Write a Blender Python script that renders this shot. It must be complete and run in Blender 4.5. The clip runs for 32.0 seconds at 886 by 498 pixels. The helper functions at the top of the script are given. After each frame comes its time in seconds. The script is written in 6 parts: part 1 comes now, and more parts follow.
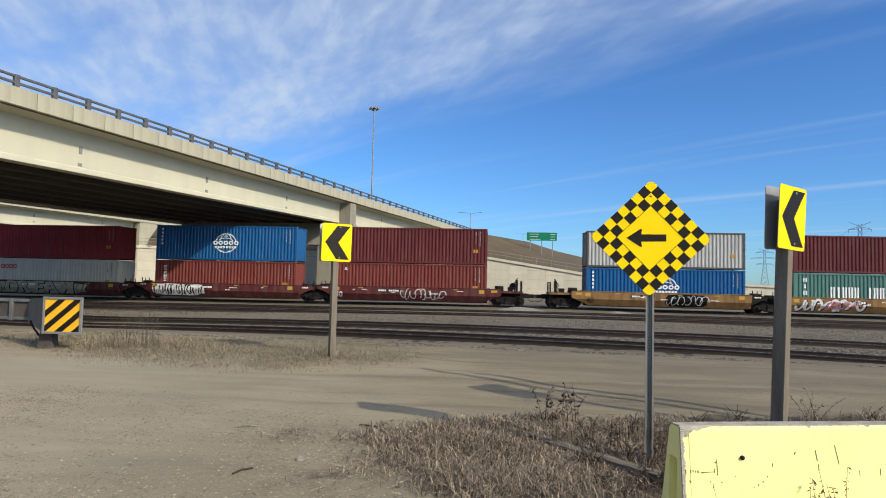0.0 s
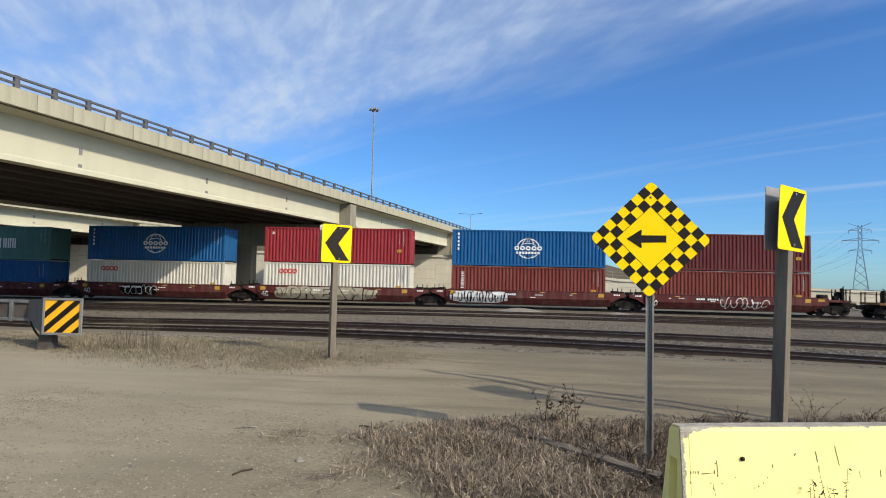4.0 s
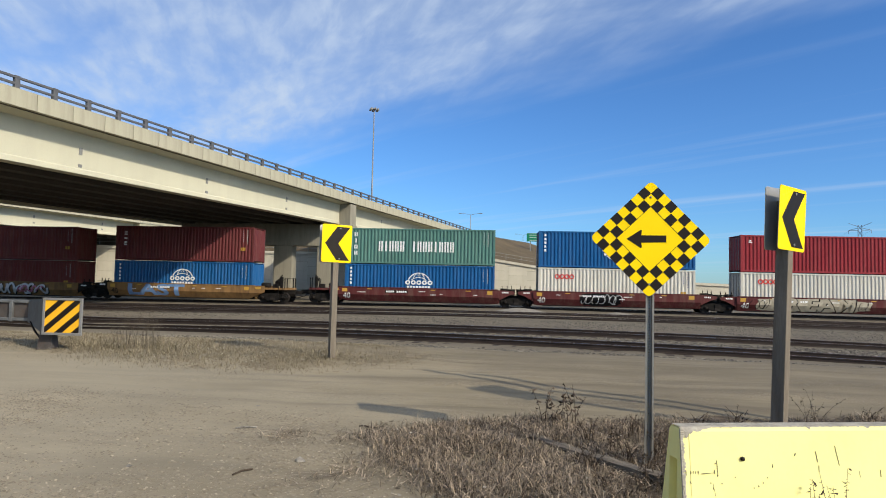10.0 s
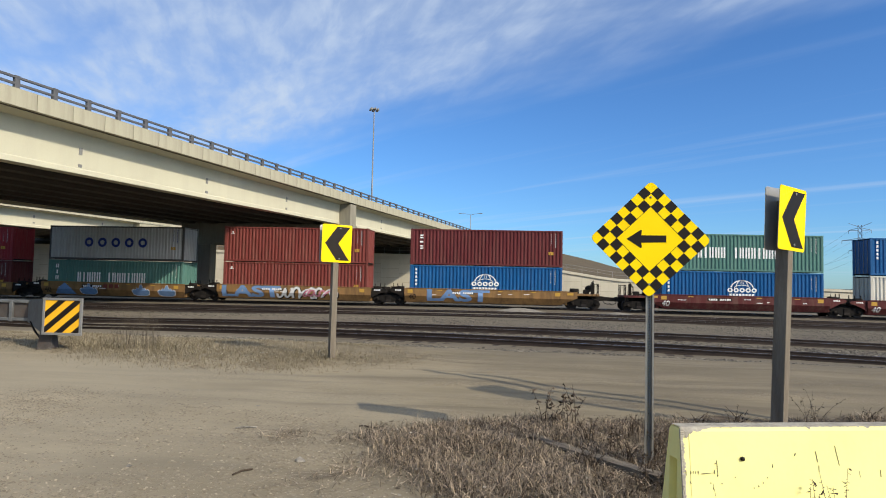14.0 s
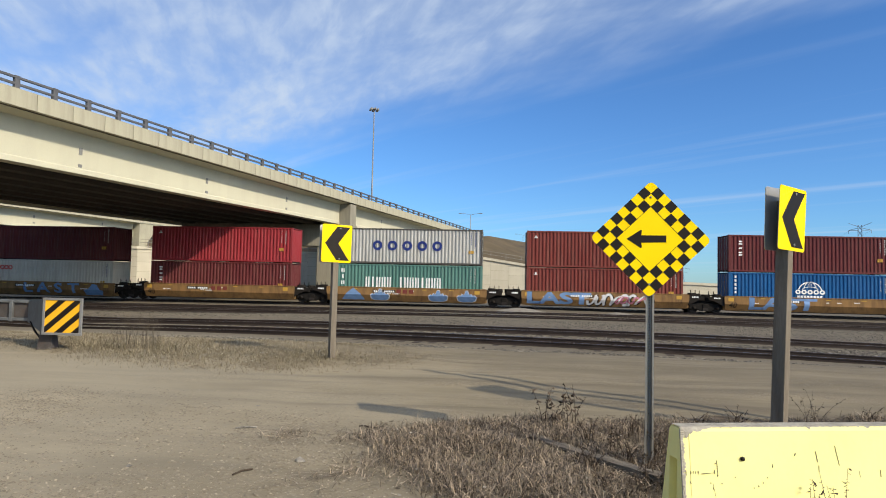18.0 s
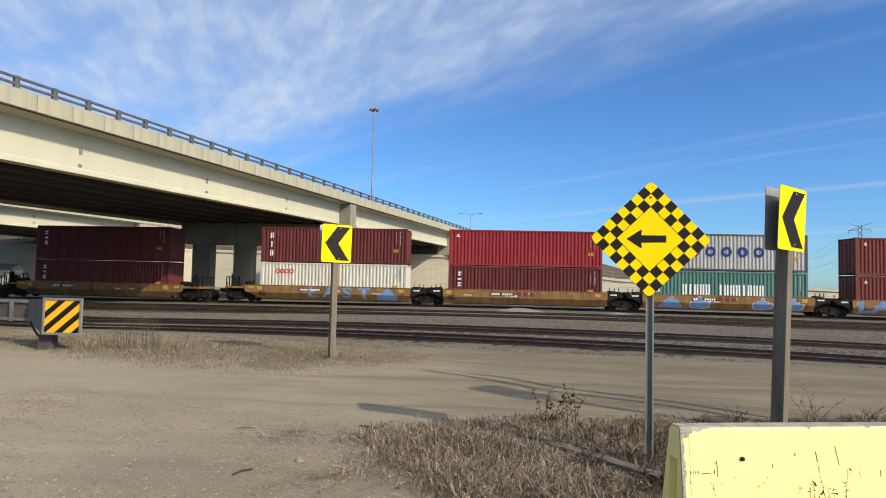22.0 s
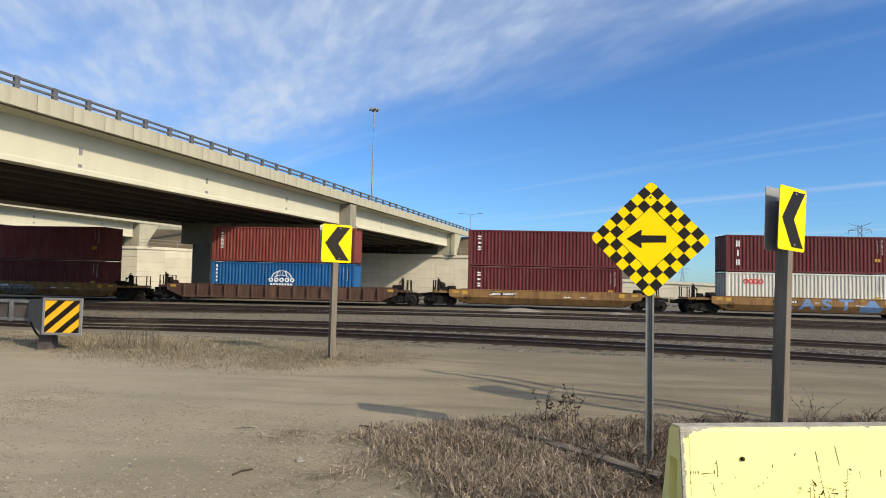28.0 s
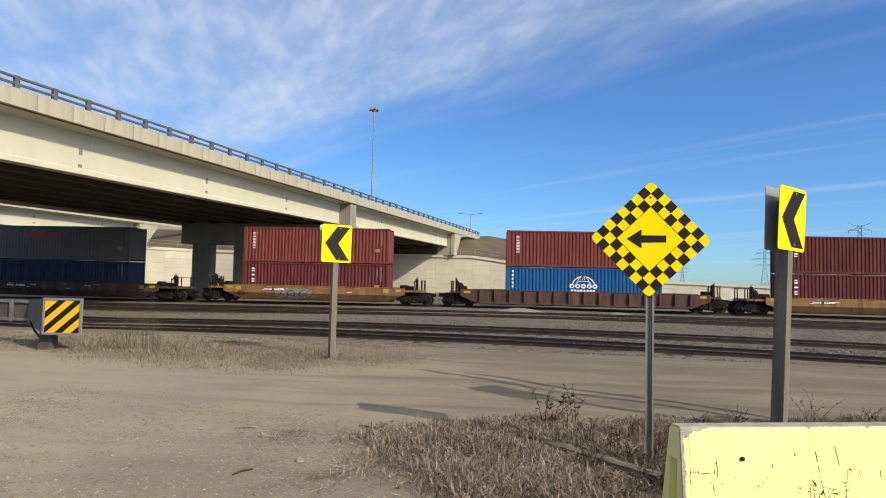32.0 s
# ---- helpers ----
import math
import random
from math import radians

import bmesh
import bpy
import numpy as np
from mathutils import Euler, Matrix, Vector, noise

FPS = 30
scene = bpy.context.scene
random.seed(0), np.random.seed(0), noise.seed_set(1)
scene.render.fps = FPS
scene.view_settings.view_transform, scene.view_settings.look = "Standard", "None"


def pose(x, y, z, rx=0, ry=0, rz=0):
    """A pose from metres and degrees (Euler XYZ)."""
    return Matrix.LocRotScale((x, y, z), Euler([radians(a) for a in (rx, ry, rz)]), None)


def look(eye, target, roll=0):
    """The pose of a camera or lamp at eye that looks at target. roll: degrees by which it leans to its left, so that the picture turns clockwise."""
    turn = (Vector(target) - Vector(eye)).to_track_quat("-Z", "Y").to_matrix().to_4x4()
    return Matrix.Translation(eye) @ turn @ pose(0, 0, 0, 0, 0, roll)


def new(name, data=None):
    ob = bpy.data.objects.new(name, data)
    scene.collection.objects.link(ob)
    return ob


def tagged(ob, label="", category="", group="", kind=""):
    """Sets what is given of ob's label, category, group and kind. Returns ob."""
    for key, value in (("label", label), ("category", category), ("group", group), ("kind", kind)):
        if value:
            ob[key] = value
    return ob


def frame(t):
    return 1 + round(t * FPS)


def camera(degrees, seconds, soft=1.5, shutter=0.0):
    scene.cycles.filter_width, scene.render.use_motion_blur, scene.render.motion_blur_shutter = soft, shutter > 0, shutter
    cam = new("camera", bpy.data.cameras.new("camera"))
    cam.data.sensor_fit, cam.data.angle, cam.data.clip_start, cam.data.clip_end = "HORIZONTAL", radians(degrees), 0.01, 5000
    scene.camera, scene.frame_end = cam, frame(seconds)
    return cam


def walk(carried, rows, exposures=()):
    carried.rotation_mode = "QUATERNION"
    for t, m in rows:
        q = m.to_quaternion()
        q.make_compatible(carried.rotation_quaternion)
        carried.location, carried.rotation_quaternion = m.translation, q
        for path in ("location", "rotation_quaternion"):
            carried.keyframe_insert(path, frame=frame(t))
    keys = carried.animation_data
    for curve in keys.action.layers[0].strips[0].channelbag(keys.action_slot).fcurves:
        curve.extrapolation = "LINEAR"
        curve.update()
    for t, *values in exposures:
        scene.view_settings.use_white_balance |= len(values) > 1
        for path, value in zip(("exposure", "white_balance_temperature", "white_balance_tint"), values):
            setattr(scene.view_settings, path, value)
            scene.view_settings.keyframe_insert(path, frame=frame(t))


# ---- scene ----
cam = camera(70, 32.0, soft=1.0, shutter=0.25)
EYE = (0.0, 0.0, 1.62)


def view(dyaw=0.0, dpitch=0.0):
    """The standing camera's pose, with a small shake in degrees."""
    yaw, pitch = radians(4.34 + dyaw), radians(2.95 + dpitch)
    way = Vector((-math.sin(yaw) * math.cos(pitch), math.cos(yaw) * math.cos(pitch), math.sin(pitch)))
    return look(EYE, Vector(EYE) + way, 1.3)


# the hand leaves the tripod in the first second and a half, then it stands still
walk(cam, [(0, view(0, -0.09)), (0.5, view(-0.07, -0.09)), (0.7, view(-0.03, -0.05)), (0.8, view(0, 0.05)), (0.9, view(0, 0.1)),
           (1.0, view(0, 0.12)), (1.1, view(0, -0.03)), (1.2, view()), (1.5, view()), (32.0, view())],
     [(0, -0.08, 6260, 10), (9, -0.07, 6290, 10), (17, -0.02, 6430, 10), (27, 0.0, 6540, 10), (32, 0.0, 6560, 10)])

# ---- world, sun ----
SUN_WAY = Vector((-0.80 * math.cos(radians(33)), 0.60 * math.cos(radians(33)), -math.sin(radians(33))))
world = bpy.data.worlds.new("sky")
scene.world = world
world.use_nodes = True
wn, wl = world.node_tree.nodes, world.node_tree.links
wn.clear()


def wnode(kind, **values):
    n = wn.new(kind)
    for k, v in values.items():
        n.inputs[k].default_value = v
    return n


sky = wn.new("ShaderNodeTexSky")
sky.sky_type, sky.sun_disc = "NISHITA", False
sky.sun_elevation, sky.sun_rotation = radians(33), radians(126.9)
sky.air_density, sky.dust_density, sky.ozone_density = 1.0, 0.25, 2.5
coord = wn.new("ShaderNodeTexCoord")
sep = wn.new("ShaderNodeSeparateXYZ")
wl.new(coord.outputs["Generated"], sep.inputs[0])
# clouds lie on a flat layer high above: project the direction on it
zc = wn.new("ShaderNodeMath"); zc.operation = "MAXIMUM"; zc.inputs[1].default_value = 0.02
wl.new(sep.outputs["Z"], zc.inputs[0])
za = wn.new("ShaderNodeMath"); za.operation = "ADD"; za.inputs[1].default_value = 0.06
wl.new(zc.outputs[0], za.inputs[0])
dx = wn.new("ShaderNodeMath"); dx.operation = "DIVIDE"
dy = wn.new("ShaderNodeMath"); dy.operation = "DIVIDE"
wl.new(sep.outputs["X"], dx.inputs[0]); wl.new(za.outputs[0], dx.inputs[1])
wl.new(sep.outputs["Y"], dy.inputs[0]); wl.new(za.outputs[0], dy.inputs[1])
layer = wn.new("ShaderNodeCombineXYZ")
wl.new(dx.outputs[0], layer.inputs[0]); wl.new(dy.outputs[0], layer.inputs[1])


def cloud_noise(along, scale, size, detail, rough, dist):
    """Noise on the cloud layer, drawn out by scale along a heading in degrees."""
    m = wn.new("ShaderNodeMapping")
    m.vector_type = "TEXTURE"
    m.inputs["Rotation"].default_value = (0, 0, radians(along))
    m.inputs["Scale"].default_value = (*scale, 1)
    wl.new(layer.outputs[0], m.inputs["Vector"])
    n = wnode("ShaderNodeTexNoise", Scale=size, Detail=detail, Roughness=rough, Distortion=dist)
    wl.new(m.outputs[0], n.inputs["Vector"])
    return n.outputs["Fac"]


def wramp(src, lo, hi):
    r = wn.new("ShaderNodeMapRange")
    r.interpolation_type = "SMOOTHSTEP"
    r.inputs["From Min"].default_value, r.inputs["From Max"].default_value = lo, hi
    wl.new(src, r.inputs["Value"])
    return r.outputs[0]


def wmath(op, a, b):
    m = wn.new("ShaderNodeMath")
    m.operation = op
    for i, v in enumerate((a, b)):
        if isinstance(v, (int, float)):
            m.inputs[i].default_value = v
        else:
            wl.new(v, m.inputs[i])
    return m.outputs[0]


# a broad bank of cirrus lies to one side of a line on the layer, thin drawn-out streaks on the other
bank = wn.new("ShaderNodeVectorMath"); bank.operation = "DOT_PRODUCT"
wl.new(layer.outputs[0], bank.inputs[0])
bank.inputs[1].default_value = (0.669, 0.743, 0)
edge = wmath("ADD", bank.outputs["Value"], wmath("MULTIPLY", wmath("SUBTRACT", cloud_noise(138, (2.2, 0.8), 1.1, 4, 0.55, 0.2), 0.5), 1.1))
broad = wmath("MULTIPLY", wramp(edge, 2.25, 1.55), wramp(bank.outputs["Value"], -2.0, -0.6))
puffs = wramp(cloud_noise(113, (0.40, 0.13), 1.5, 4, 0.55, 0.3), 0.30, 0.74)
lumps = wramp(cloud_noise(138, (0.9, 0.55), 1.2, 5, 0.55, 0.3), 0.24, 0.62)
veil = wmath("MULTIPLY", broad, wmath("ADD", wmath("ADD", wmath("MULTIPLY", wmath("MULTIPLY", puffs, lumps), 0.34), 0.25), wmath("MULTIPLY", lumps, 0.20)))
streaks = wmath("MULTIPLY", wramp(cloud_noise(138, (5.5, 0.34), 0.95, 5, 0.55, 0.15), 0.50, 0.76), wmath("MULTIPLY", wmath("MULTIPLY", wramp(bank.outputs["Value"], 0.4, 1.6), wramp(sep.outputs["Z"], 0.35, 0.27)), 0.30))
cover = wmath("MINIMUM", wmath("ADD", veil, streaks), 0.92)
tint = wn.new("ShaderNodeMix")
tint.data_type, tint.blend_type = "RGBA", "MULTIPLY"
tint.inputs["Factor"].default_value = 1
wl.new(sky.outputs[0], tint.inputs["A"])
tint.inputs["B"].default_value = (0.66, 1.09, 1.60, 1)
mixc = wn.new("ShaderNodeMix")
mixc.data_type = "RGBA"
wl.new(cover, mixc.inputs["Factor"])
wl.new(tint.outputs["Result"], mixc.inputs["A"])
mixc.inputs["B"].default_value = (6.3, 7.4, 9.0, 1)
bg = wnode("ShaderNodeBackground", Strength=0.096)
wl.new(mixc.outputs["Result"], bg.inputs["Color"])
wout = wn.new("ShaderNodeOutputWorld")
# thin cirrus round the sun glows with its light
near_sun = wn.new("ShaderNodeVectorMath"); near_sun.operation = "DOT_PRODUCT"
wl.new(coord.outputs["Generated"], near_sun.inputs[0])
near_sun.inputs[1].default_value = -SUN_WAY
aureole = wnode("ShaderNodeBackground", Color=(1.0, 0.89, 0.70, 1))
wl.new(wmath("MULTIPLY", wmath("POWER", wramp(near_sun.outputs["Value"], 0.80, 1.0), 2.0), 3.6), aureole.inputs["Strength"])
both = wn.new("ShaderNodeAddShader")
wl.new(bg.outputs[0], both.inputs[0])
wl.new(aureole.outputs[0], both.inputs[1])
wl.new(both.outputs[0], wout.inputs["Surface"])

sun_data = bpy.data.lights.new("sun", "SUN")
sun_data.energy, sun_data.angle, sun_data.color = 4.15, radians(0.6), (1.0, 0.89, 0.71)
sun = new("sun", sun_data)
sun.matrix_world = look((0, 0, 60), Vector((0, 0, 60)) + SUN_WAY)


# ---- materials ----
def material(name, base, rough=0.8, metal=0.0, vary=0.25, scale=3.0, grain=40.0, bump=0.15, dirt=None, dirt_amount=0.0, dirt_scale=1.2,
             streak=False, stretch=(1, 1, 1), per_object=0.0, spec=0.15):
    """A weathered surface: base colour, two scales of variation, dirt patches or runs, fine relief."""
    m = bpy.data.materials.new(name)
    m.use_nodes = True
    nt = m.node_tree
    n, l = nt.nodes, nt.links
    b = n["Principled BSDF"]
    b.inputs["Metallic"].default_value = metal
    b.inputs["Specular IOR Level"].default_value = spec
    tc = n.new("ShaderNodeTexCoord")
    mp = n.new("ShaderNodeMapping")
    mp.inputs["Scale"].default_value = stretch
    l.new(tc.outputs["Object"], mp.inputs["Vector"])
    big = n.new("ShaderNodeTexNoise")
    big.inputs["Scale"].default_value, big.inputs["Detail"].default_value = scale, 5
    fine = n.new("ShaderNodeTexNoise")
    fine.inputs["Scale"].default_value, fine.inputs["Detail"].default_value = grain, 4
    l.new(mp.outputs[0], big.inputs["Vector"])
    l.new(mp.outputs[0], fine.inputs["Vector"])
    add = n.new("ShaderNodeMath"); add.operation = "MULTIPLY_ADD"
    l.new(fine.outputs["Fac"], add.inputs[0]); add.inputs[1].default_value = 0.5
    l.new(big.outputs["Fac"], add.inputs[2])
    r = n.new("ShaderNodeMapRange")
    r.inputs["From Min"].default_value, r.inputs["From Max"].default_value = 0.45, 1.05
    r.inputs["To Min"].default_value, r.inputs["To Max"].default_value = 1 - vary, 1 + vary
    l.new(add.outputs[0], r.inputs["Value"])
    mul = n.new("ShaderNodeMix"); mul.data_type = "RGBA"; mul.blend_type = "MULTIPLY"
    mul.inputs["Factor"].default_value = 1
    mul.inputs["A"].default_value = (*base, 1)
    l.new(r.outputs[0], mul.inputs["B"])
    col = mul.outputs["Result"]
    if per_object:
        oi = n.new("ShaderNodeObjectInfo")
        r2 = n.new("ShaderNodeMapRange")
        r2.inputs["To Min"].default_value, r2.inputs["To Max"].default_value = 1 - per_object, 1 + per_object
        l.new(oi.outputs["Random"], r2.inputs["Value"])
        m2 = n.new("ShaderNodeMix"); m2.data_type = "RGBA"; m2.blend_type = "MULTIPLY"
        m2.inputs["Factor"].default_value = 1
        l.new(col, m2.inputs["A"]); l.new(r2.outputs[0], m2.inputs["B"])
        col = m2.outputs["Result"]
    if dirt:
        dn = n.new("ShaderNodeTexNoise")
        dn.inputs["Scale"].default_value, dn.inputs["Detail"].default_value, dn.inputs["Roughness"].default_value = dirt_scale, 8, 0.65
        dm = n.new("ShaderNodeMapping")
        dm.inputs["Scale"].default_value = (3.0, 3.0, 0.35) if streak else (1, 1, 1)
        dm.inputs["Location"].default_value = (3.1, 1.7, 5.2)
        l.new(tc.outputs["Object"], dm.inputs["Vector"]); l.new(dm.outputs[0], dn.inputs["Vector"])
        dr = n.new("ShaderNodeMapRange")
        dr.inputs["From Min"].default_value, dr.inputs["From Max"].default_value = 0.45, 0.72
        dr.inputs["To Max"].default_value = dirt_amount
        l.new(dn.outputs["Fac"], dr.inputs["Value"])
        m3 = n.new("ShaderNodeMix"); m3.data_type = "RGBA"
        l.new(dr.outputs[0], m3.inputs["Factor"]); l.new(col, m3.inputs["A"])
        m3.inputs["B"].default_value = (*dirt, 1)
        col = m3.outputs["Result"]
    l.new(col, b.inputs["Base Color"])
    rr = n.new("ShaderNodeMapRange")
    rr.inputs["To Min"].default_value, rr.inputs["To Max"].default_value = max(rough - 0.12, 0.05), min(rough + 0.12, 1)
    l.new(big.outputs["Fac"], rr.inputs["Value"]); l.new(rr.outputs[0], b.inputs["Roughness"])
    if bump:
        bp = n.new("ShaderNodeBump")
        bp.inputs["Strength"].default_value, bp.inputs["Distance"].default_value = bump, 0.02
        l.new(add.outputs[0], bp.inputs["Height"]); l.new(bp.outputs[0], b.inputs["Normal"])
    return m


M = {}
M["maroon"] = material("maroon_paint", (0.105, 0.022, 0.024), 0.55, dirt=(0.16, 0.09, 0.07), dirt_amount=0.35, streak=True, vary=0.14, scale=0.5, bump=0.03)
M["red"] = material("red_paint", (0.245, 0.024, 0.031), 0.5, dirt=(0.2, 0.09, 0.08), dirt_amount=0.3, streak=True, vary=0.12, scale=0.5, bump=0.03)
M["rust_red"] = material("oxide_red_paint", (0.155, 0.034, 0.028), 0.6, dirt=(0.2, 0.12, 0.09), dirt_amount=0.35, streak=True, vary=0.14, scale=0.5, bump=0.03)
M["blue"] = material("blue_paint", (0.010, 0.085, 0.235), 0.45, dirt=(0.08, 0.12, 0.2), dirt_amount=0.3, streak=True, vary=0.12, scale=0.5, bump=0.03)
M["mid_grey"] = material("dull_mid_grey_paint", (0.135, 0.13, 0.12), 0.6, dirt=(0.14, 0.12, 0.1), dirt_amount=0.4, streak=True, vary=0.12, scale=0.5, bump=0.03)
M["navy"] = material("navy_paint", (0.014, 0.026, 0.065), 0.5, dirt=(0.08, 0.09, 0.12), dirt_amount=0.3, streak=True, vary=0.12, scale=0.5, bump=0.03)
M["green"] = material("green_paint", (0.078, 0.178, 0.152), 0.55, dirt=(0.14, 0.2, 0.17), dirt_amount=0.4, streak=True, vary=0.14, scale=0.5, bump=0.03)
M["grey"] = material("light_grey_paint", (0.40, 0.40, 0.38), 0.55, dirt=(0.24, 0.2, 0.16), dirt_amount=0.4, streak=True, vary=0.1, scale=0.5, bump=0.03)
M["white"] = material("off_white_paint", (0.56, 0.54, 0.47), 0.55, dirt=(0.3, 0.24, 0.17), dirt_amount=0.45, streak=True, vary=0.1, scale=0.5, bump=0.03)
M["car_red"] = material("oxide_car_paint", (0.088, 0.021, 0.021), 0.65, dirt=(0.14, 0.09, 0.07), dirt_amount=0.6, streak=True, vary=0.2, scale=0.8, bump=0.05)
M["car_yellow"] = material("faded_yellow_car_paint", (0.235, 0.134, 0.053), 0.75, dirt=(0.085, 0.052, 0.032), dirt_amount=0.8, streak=True, vary=0.22, scale=0.8, bump=0.05)
M["car_brown"] = material("rusty_brown_car_paint", (0.072, 0.042, 0.033), 0.8, dirt=(0.16, 0.09, 0.06), dirt_amount=0.7, streak=True, vary=0.25, scale=0.8, bump=0.05)
M["black_steel"] = material("dirty_black_steel", (0.012, 0.011, 0.010), 0.85, spec=0.12, dirt=(0.036, 0.027, 0.021), dirt_amount=0.7, vary=0.3, scale=4, bump=0.1)
M["wheel"] = material("worn_wheel_steel", (0.032, 0.027, 0.024), 0.6, metal=0.3, vary=0.3, scale=5, bump=0.1)
M["rail"] = material("rusty_rail_steel", (0.042, 0.032, 0.027), 0.6, metal=0.2, vary=0.3, scale=2, bump=0.1)
M["rail_top"] = material("polished_rail_head", (0.30, 0.30, 0.31), 0.3, metal=0.9, vary=0.2, scale=2, bump=0.02)
M["tie"] = material("creosoted_wood", (0.052, 0.042, 0.034), 0.9, vary=0.35, scale=3, grain=30, bump=0.3, per_object=0.2)
M["ballast"] = material("grey_ballast", (0.122, 0.106, 0.082), 0.95, vary=0.55, scale=5, grain=26, bump=1.0, dirt=(0.038, 0.032, 0.026), dirt_amount=0.7, dirt_scale=1.6)
M["concrete"] = material("pale_bridge_concrete", (0.375, 0.352, 0.262), 0.85, vary=0.16, scale=0.35, grain=18, bump=0.06, dirt=(0.24, 0.215, 0.165), dirt_amount=0.5, streak=True, dirt_scale=0.8)
M["girder"] = material("smooth_girder_concrete", (0.53, 0.507, 0.382), 0.8, vary=0.06, scale=0.25, grain=14, bump=0.03, dirt=(0.4, 0.36, 0.28), dirt_amount=0.25, streak=True, dirt_scale=0.3)
M["wall_panel"] = material("retaining_wall_concrete", (0.50, 0.46, 0.36), 0.88, vary=0.10, scale=0.5, grain=16, bump=0.06, dirt=(0.36, 0.31, 0.23), dirt_amount=0.3, streak=True, dirt_scale=0.5, per_object=0.06)
# a darker copy of the bridge concrete, with the underside's shade in its colour
M["shaded_concrete"] = material("shade_darkened_concrete", (0.088, 0.079, 0.068), 0.9, vary=0.2, scale=0.4, grain=14, bump=0.08, dirt=(0.08, 0.07, 0.06), dirt_amount=0.5, dirt_scale=0.3)
# stained concrete; its base is also lowered for the shade under the bridge
M["pier_concrete"] = material("stained_shaded_pier_concrete", (0.27, 0.25, 0.195), 0.88, vary=0.16, scale=0.35, grain=18, bump=0.06, dirt=(0.15, 0.135, 0.105), dirt_amount=0.55, streak=True, dirt_scale=0.8)
M["joint"] = material("dark_wall_joint", (0.30, 0.275, 0.215), 0.9, vary=0.2)
M["galv"] = material("galvanised_steel", (0.235, 0.23, 0.215), 0.55, metal=0.25, spec=0.3, vary=0.18, scale=6, grain=60, bump=0.03)
M["rail_paint"] = material("weathered_railing_steel", (0.125, 0.125, 0.13), 0.55, metal=0.3, vary=0.2, scale=2, bump=0.03)
M["wood"] = material("grey_weathered_post_wood", (0.195, 0.165, 0.128), 0.9, vary=0.3, scale=2, grain=22, bump=0.5, stretch=(6, 6, 0.7), dirt=(0.1, 0.08, 0.06), dirt_amount=0.6, dirt_scale=2.0, streak=True)
M["sign_yellow"] = material("yellow_reflective_sheeting", (0.97, 0.67, 0.0), 0.45, vary=0.04, scale=3, grain=90, bump=0.01, spec=0.12)
M["sign_black"] = material("black_sign_sheeting", (0.014, 0.010, 0.007), 0.5, spec=0.2, vary=0.2, scale=4, bump=0.01)
M["sign_back"] = material("bare_aluminium_sign_back", (0.42, 0.41, 0.39), 0.5, metal=0.6, vary=0.12, scale=3, bump=0.02)
M["sign_green"] = material("green_sign_sheeting", (0.01, 0.17, 0.09), 0.5, vary=0.06, bump=0.01)
M["sign_text"] = material("pale_sign_lettering", (0.42, 0.5, 0.45), 0.6, vary=0.1, bump=0.0)
M["frame_dark"] = material("grimy_dark_container_frame", (0.075, 0.07, 0.065), 0.7, vary=0.25, scale=1.0, bump=0.05)
M["haz_yellow"] = material("hazard_yellow_sheeting", (0.85, 0.44, 0.02), 0.4, vary=0.05, scale=4, bump=0.01)
M["barrier"] = material("yellow_barrier_paint", (0.90, 0.82, 0.33), 0.7, vary=0.05, scale=1.5, grain=30, bump=0.08, dirt=(0.62, 0.52, 0.26), dirt_amount=0.28, dirt_scale=2.2)
M["raw_concrete"] = material("chipped_raw_concrete", (0.36, 0.33, 0.27), 0.95, vary=0.35, scale=8, grain=50, bump=0.8)
M["white_mark"] = material("white_marking_paint", (0.78, 0.78, 0.76), 0.6, vary=0.1, scale=2, bump=0.0)
M["code_mark"] = material("worn_white_code_paint", (0.42, 0.42, 0.41), 0.6, vary=0.3, scale=6, bump=0.0)
M["red_mark"] = material("red_marking_paint", (0.55, 0.05, 0.04), 0.6, vary=0.1, scale=2, bump=0.0)
M["blue_mark"] = material("dark_blue_marking_paint", (0.02, 0.035, 0.16), 0.6, vary=0.1, scale=2, bump=0.0)
M["amber_mark"] = material("amber_sticker", (0.46, 0.27, 0.05), 0.6, vary=0.1, scale=2, bump=0.0)
M["spray_blue"] = material("pale_blue_spray_paint", (0.15, 0.25, 0.44), 0.7, vary=0.25, scale=3, bump=0.0)
M["spray_white"] = material("white_spray_paint", (0.62, 0.62, 0.62), 0.7, vary=0.25, scale=3, bump=0.0)
M["spray_cream"] = material("cream_spray_paint", (0.36, 0.32, 0.24), 0.7, vary=0.3, scale=3, bump=0.0)
M["spray_dark"] = material("black_spray_paint", (0.010, 0.010, 0.011), 0.8, spec=0.05, vary=0.25, scale=3, bump=0.0)
M["spray_grey"] = material("grey_spray_paint", (0.20, 0.19, 0.17), 0.7, vary=0.3, scale=3, bump=0.0)
M["spray_pink"] = material("pink_spray_paint", (0.5, 0.18, 0.25), 0.7, vary=0.25, scale=3, bump=0.0)
M["shed"] = material("white_shed_siding", (0.42, 0.42, 0.40), 0.6, vary=0.08, scale=2, bump=0.05)
M["hill_grass"] = material("brown_autumn_grass", (0.108, 0.082, 0.050), 0.95, vary=0.35, scale=0.25, grain=4, bump=0.6, dirt=(0.1, 0.085, 0.05), dirt_amount=0.5, dirt_scale=0.08)
M["far_hill"] = material("hazy_far_hills", (0.14, 0.15, 0.16), 1.0, vary=0.25, scale=0.01, grain=0.08, bump=0.0, spec=0.0)
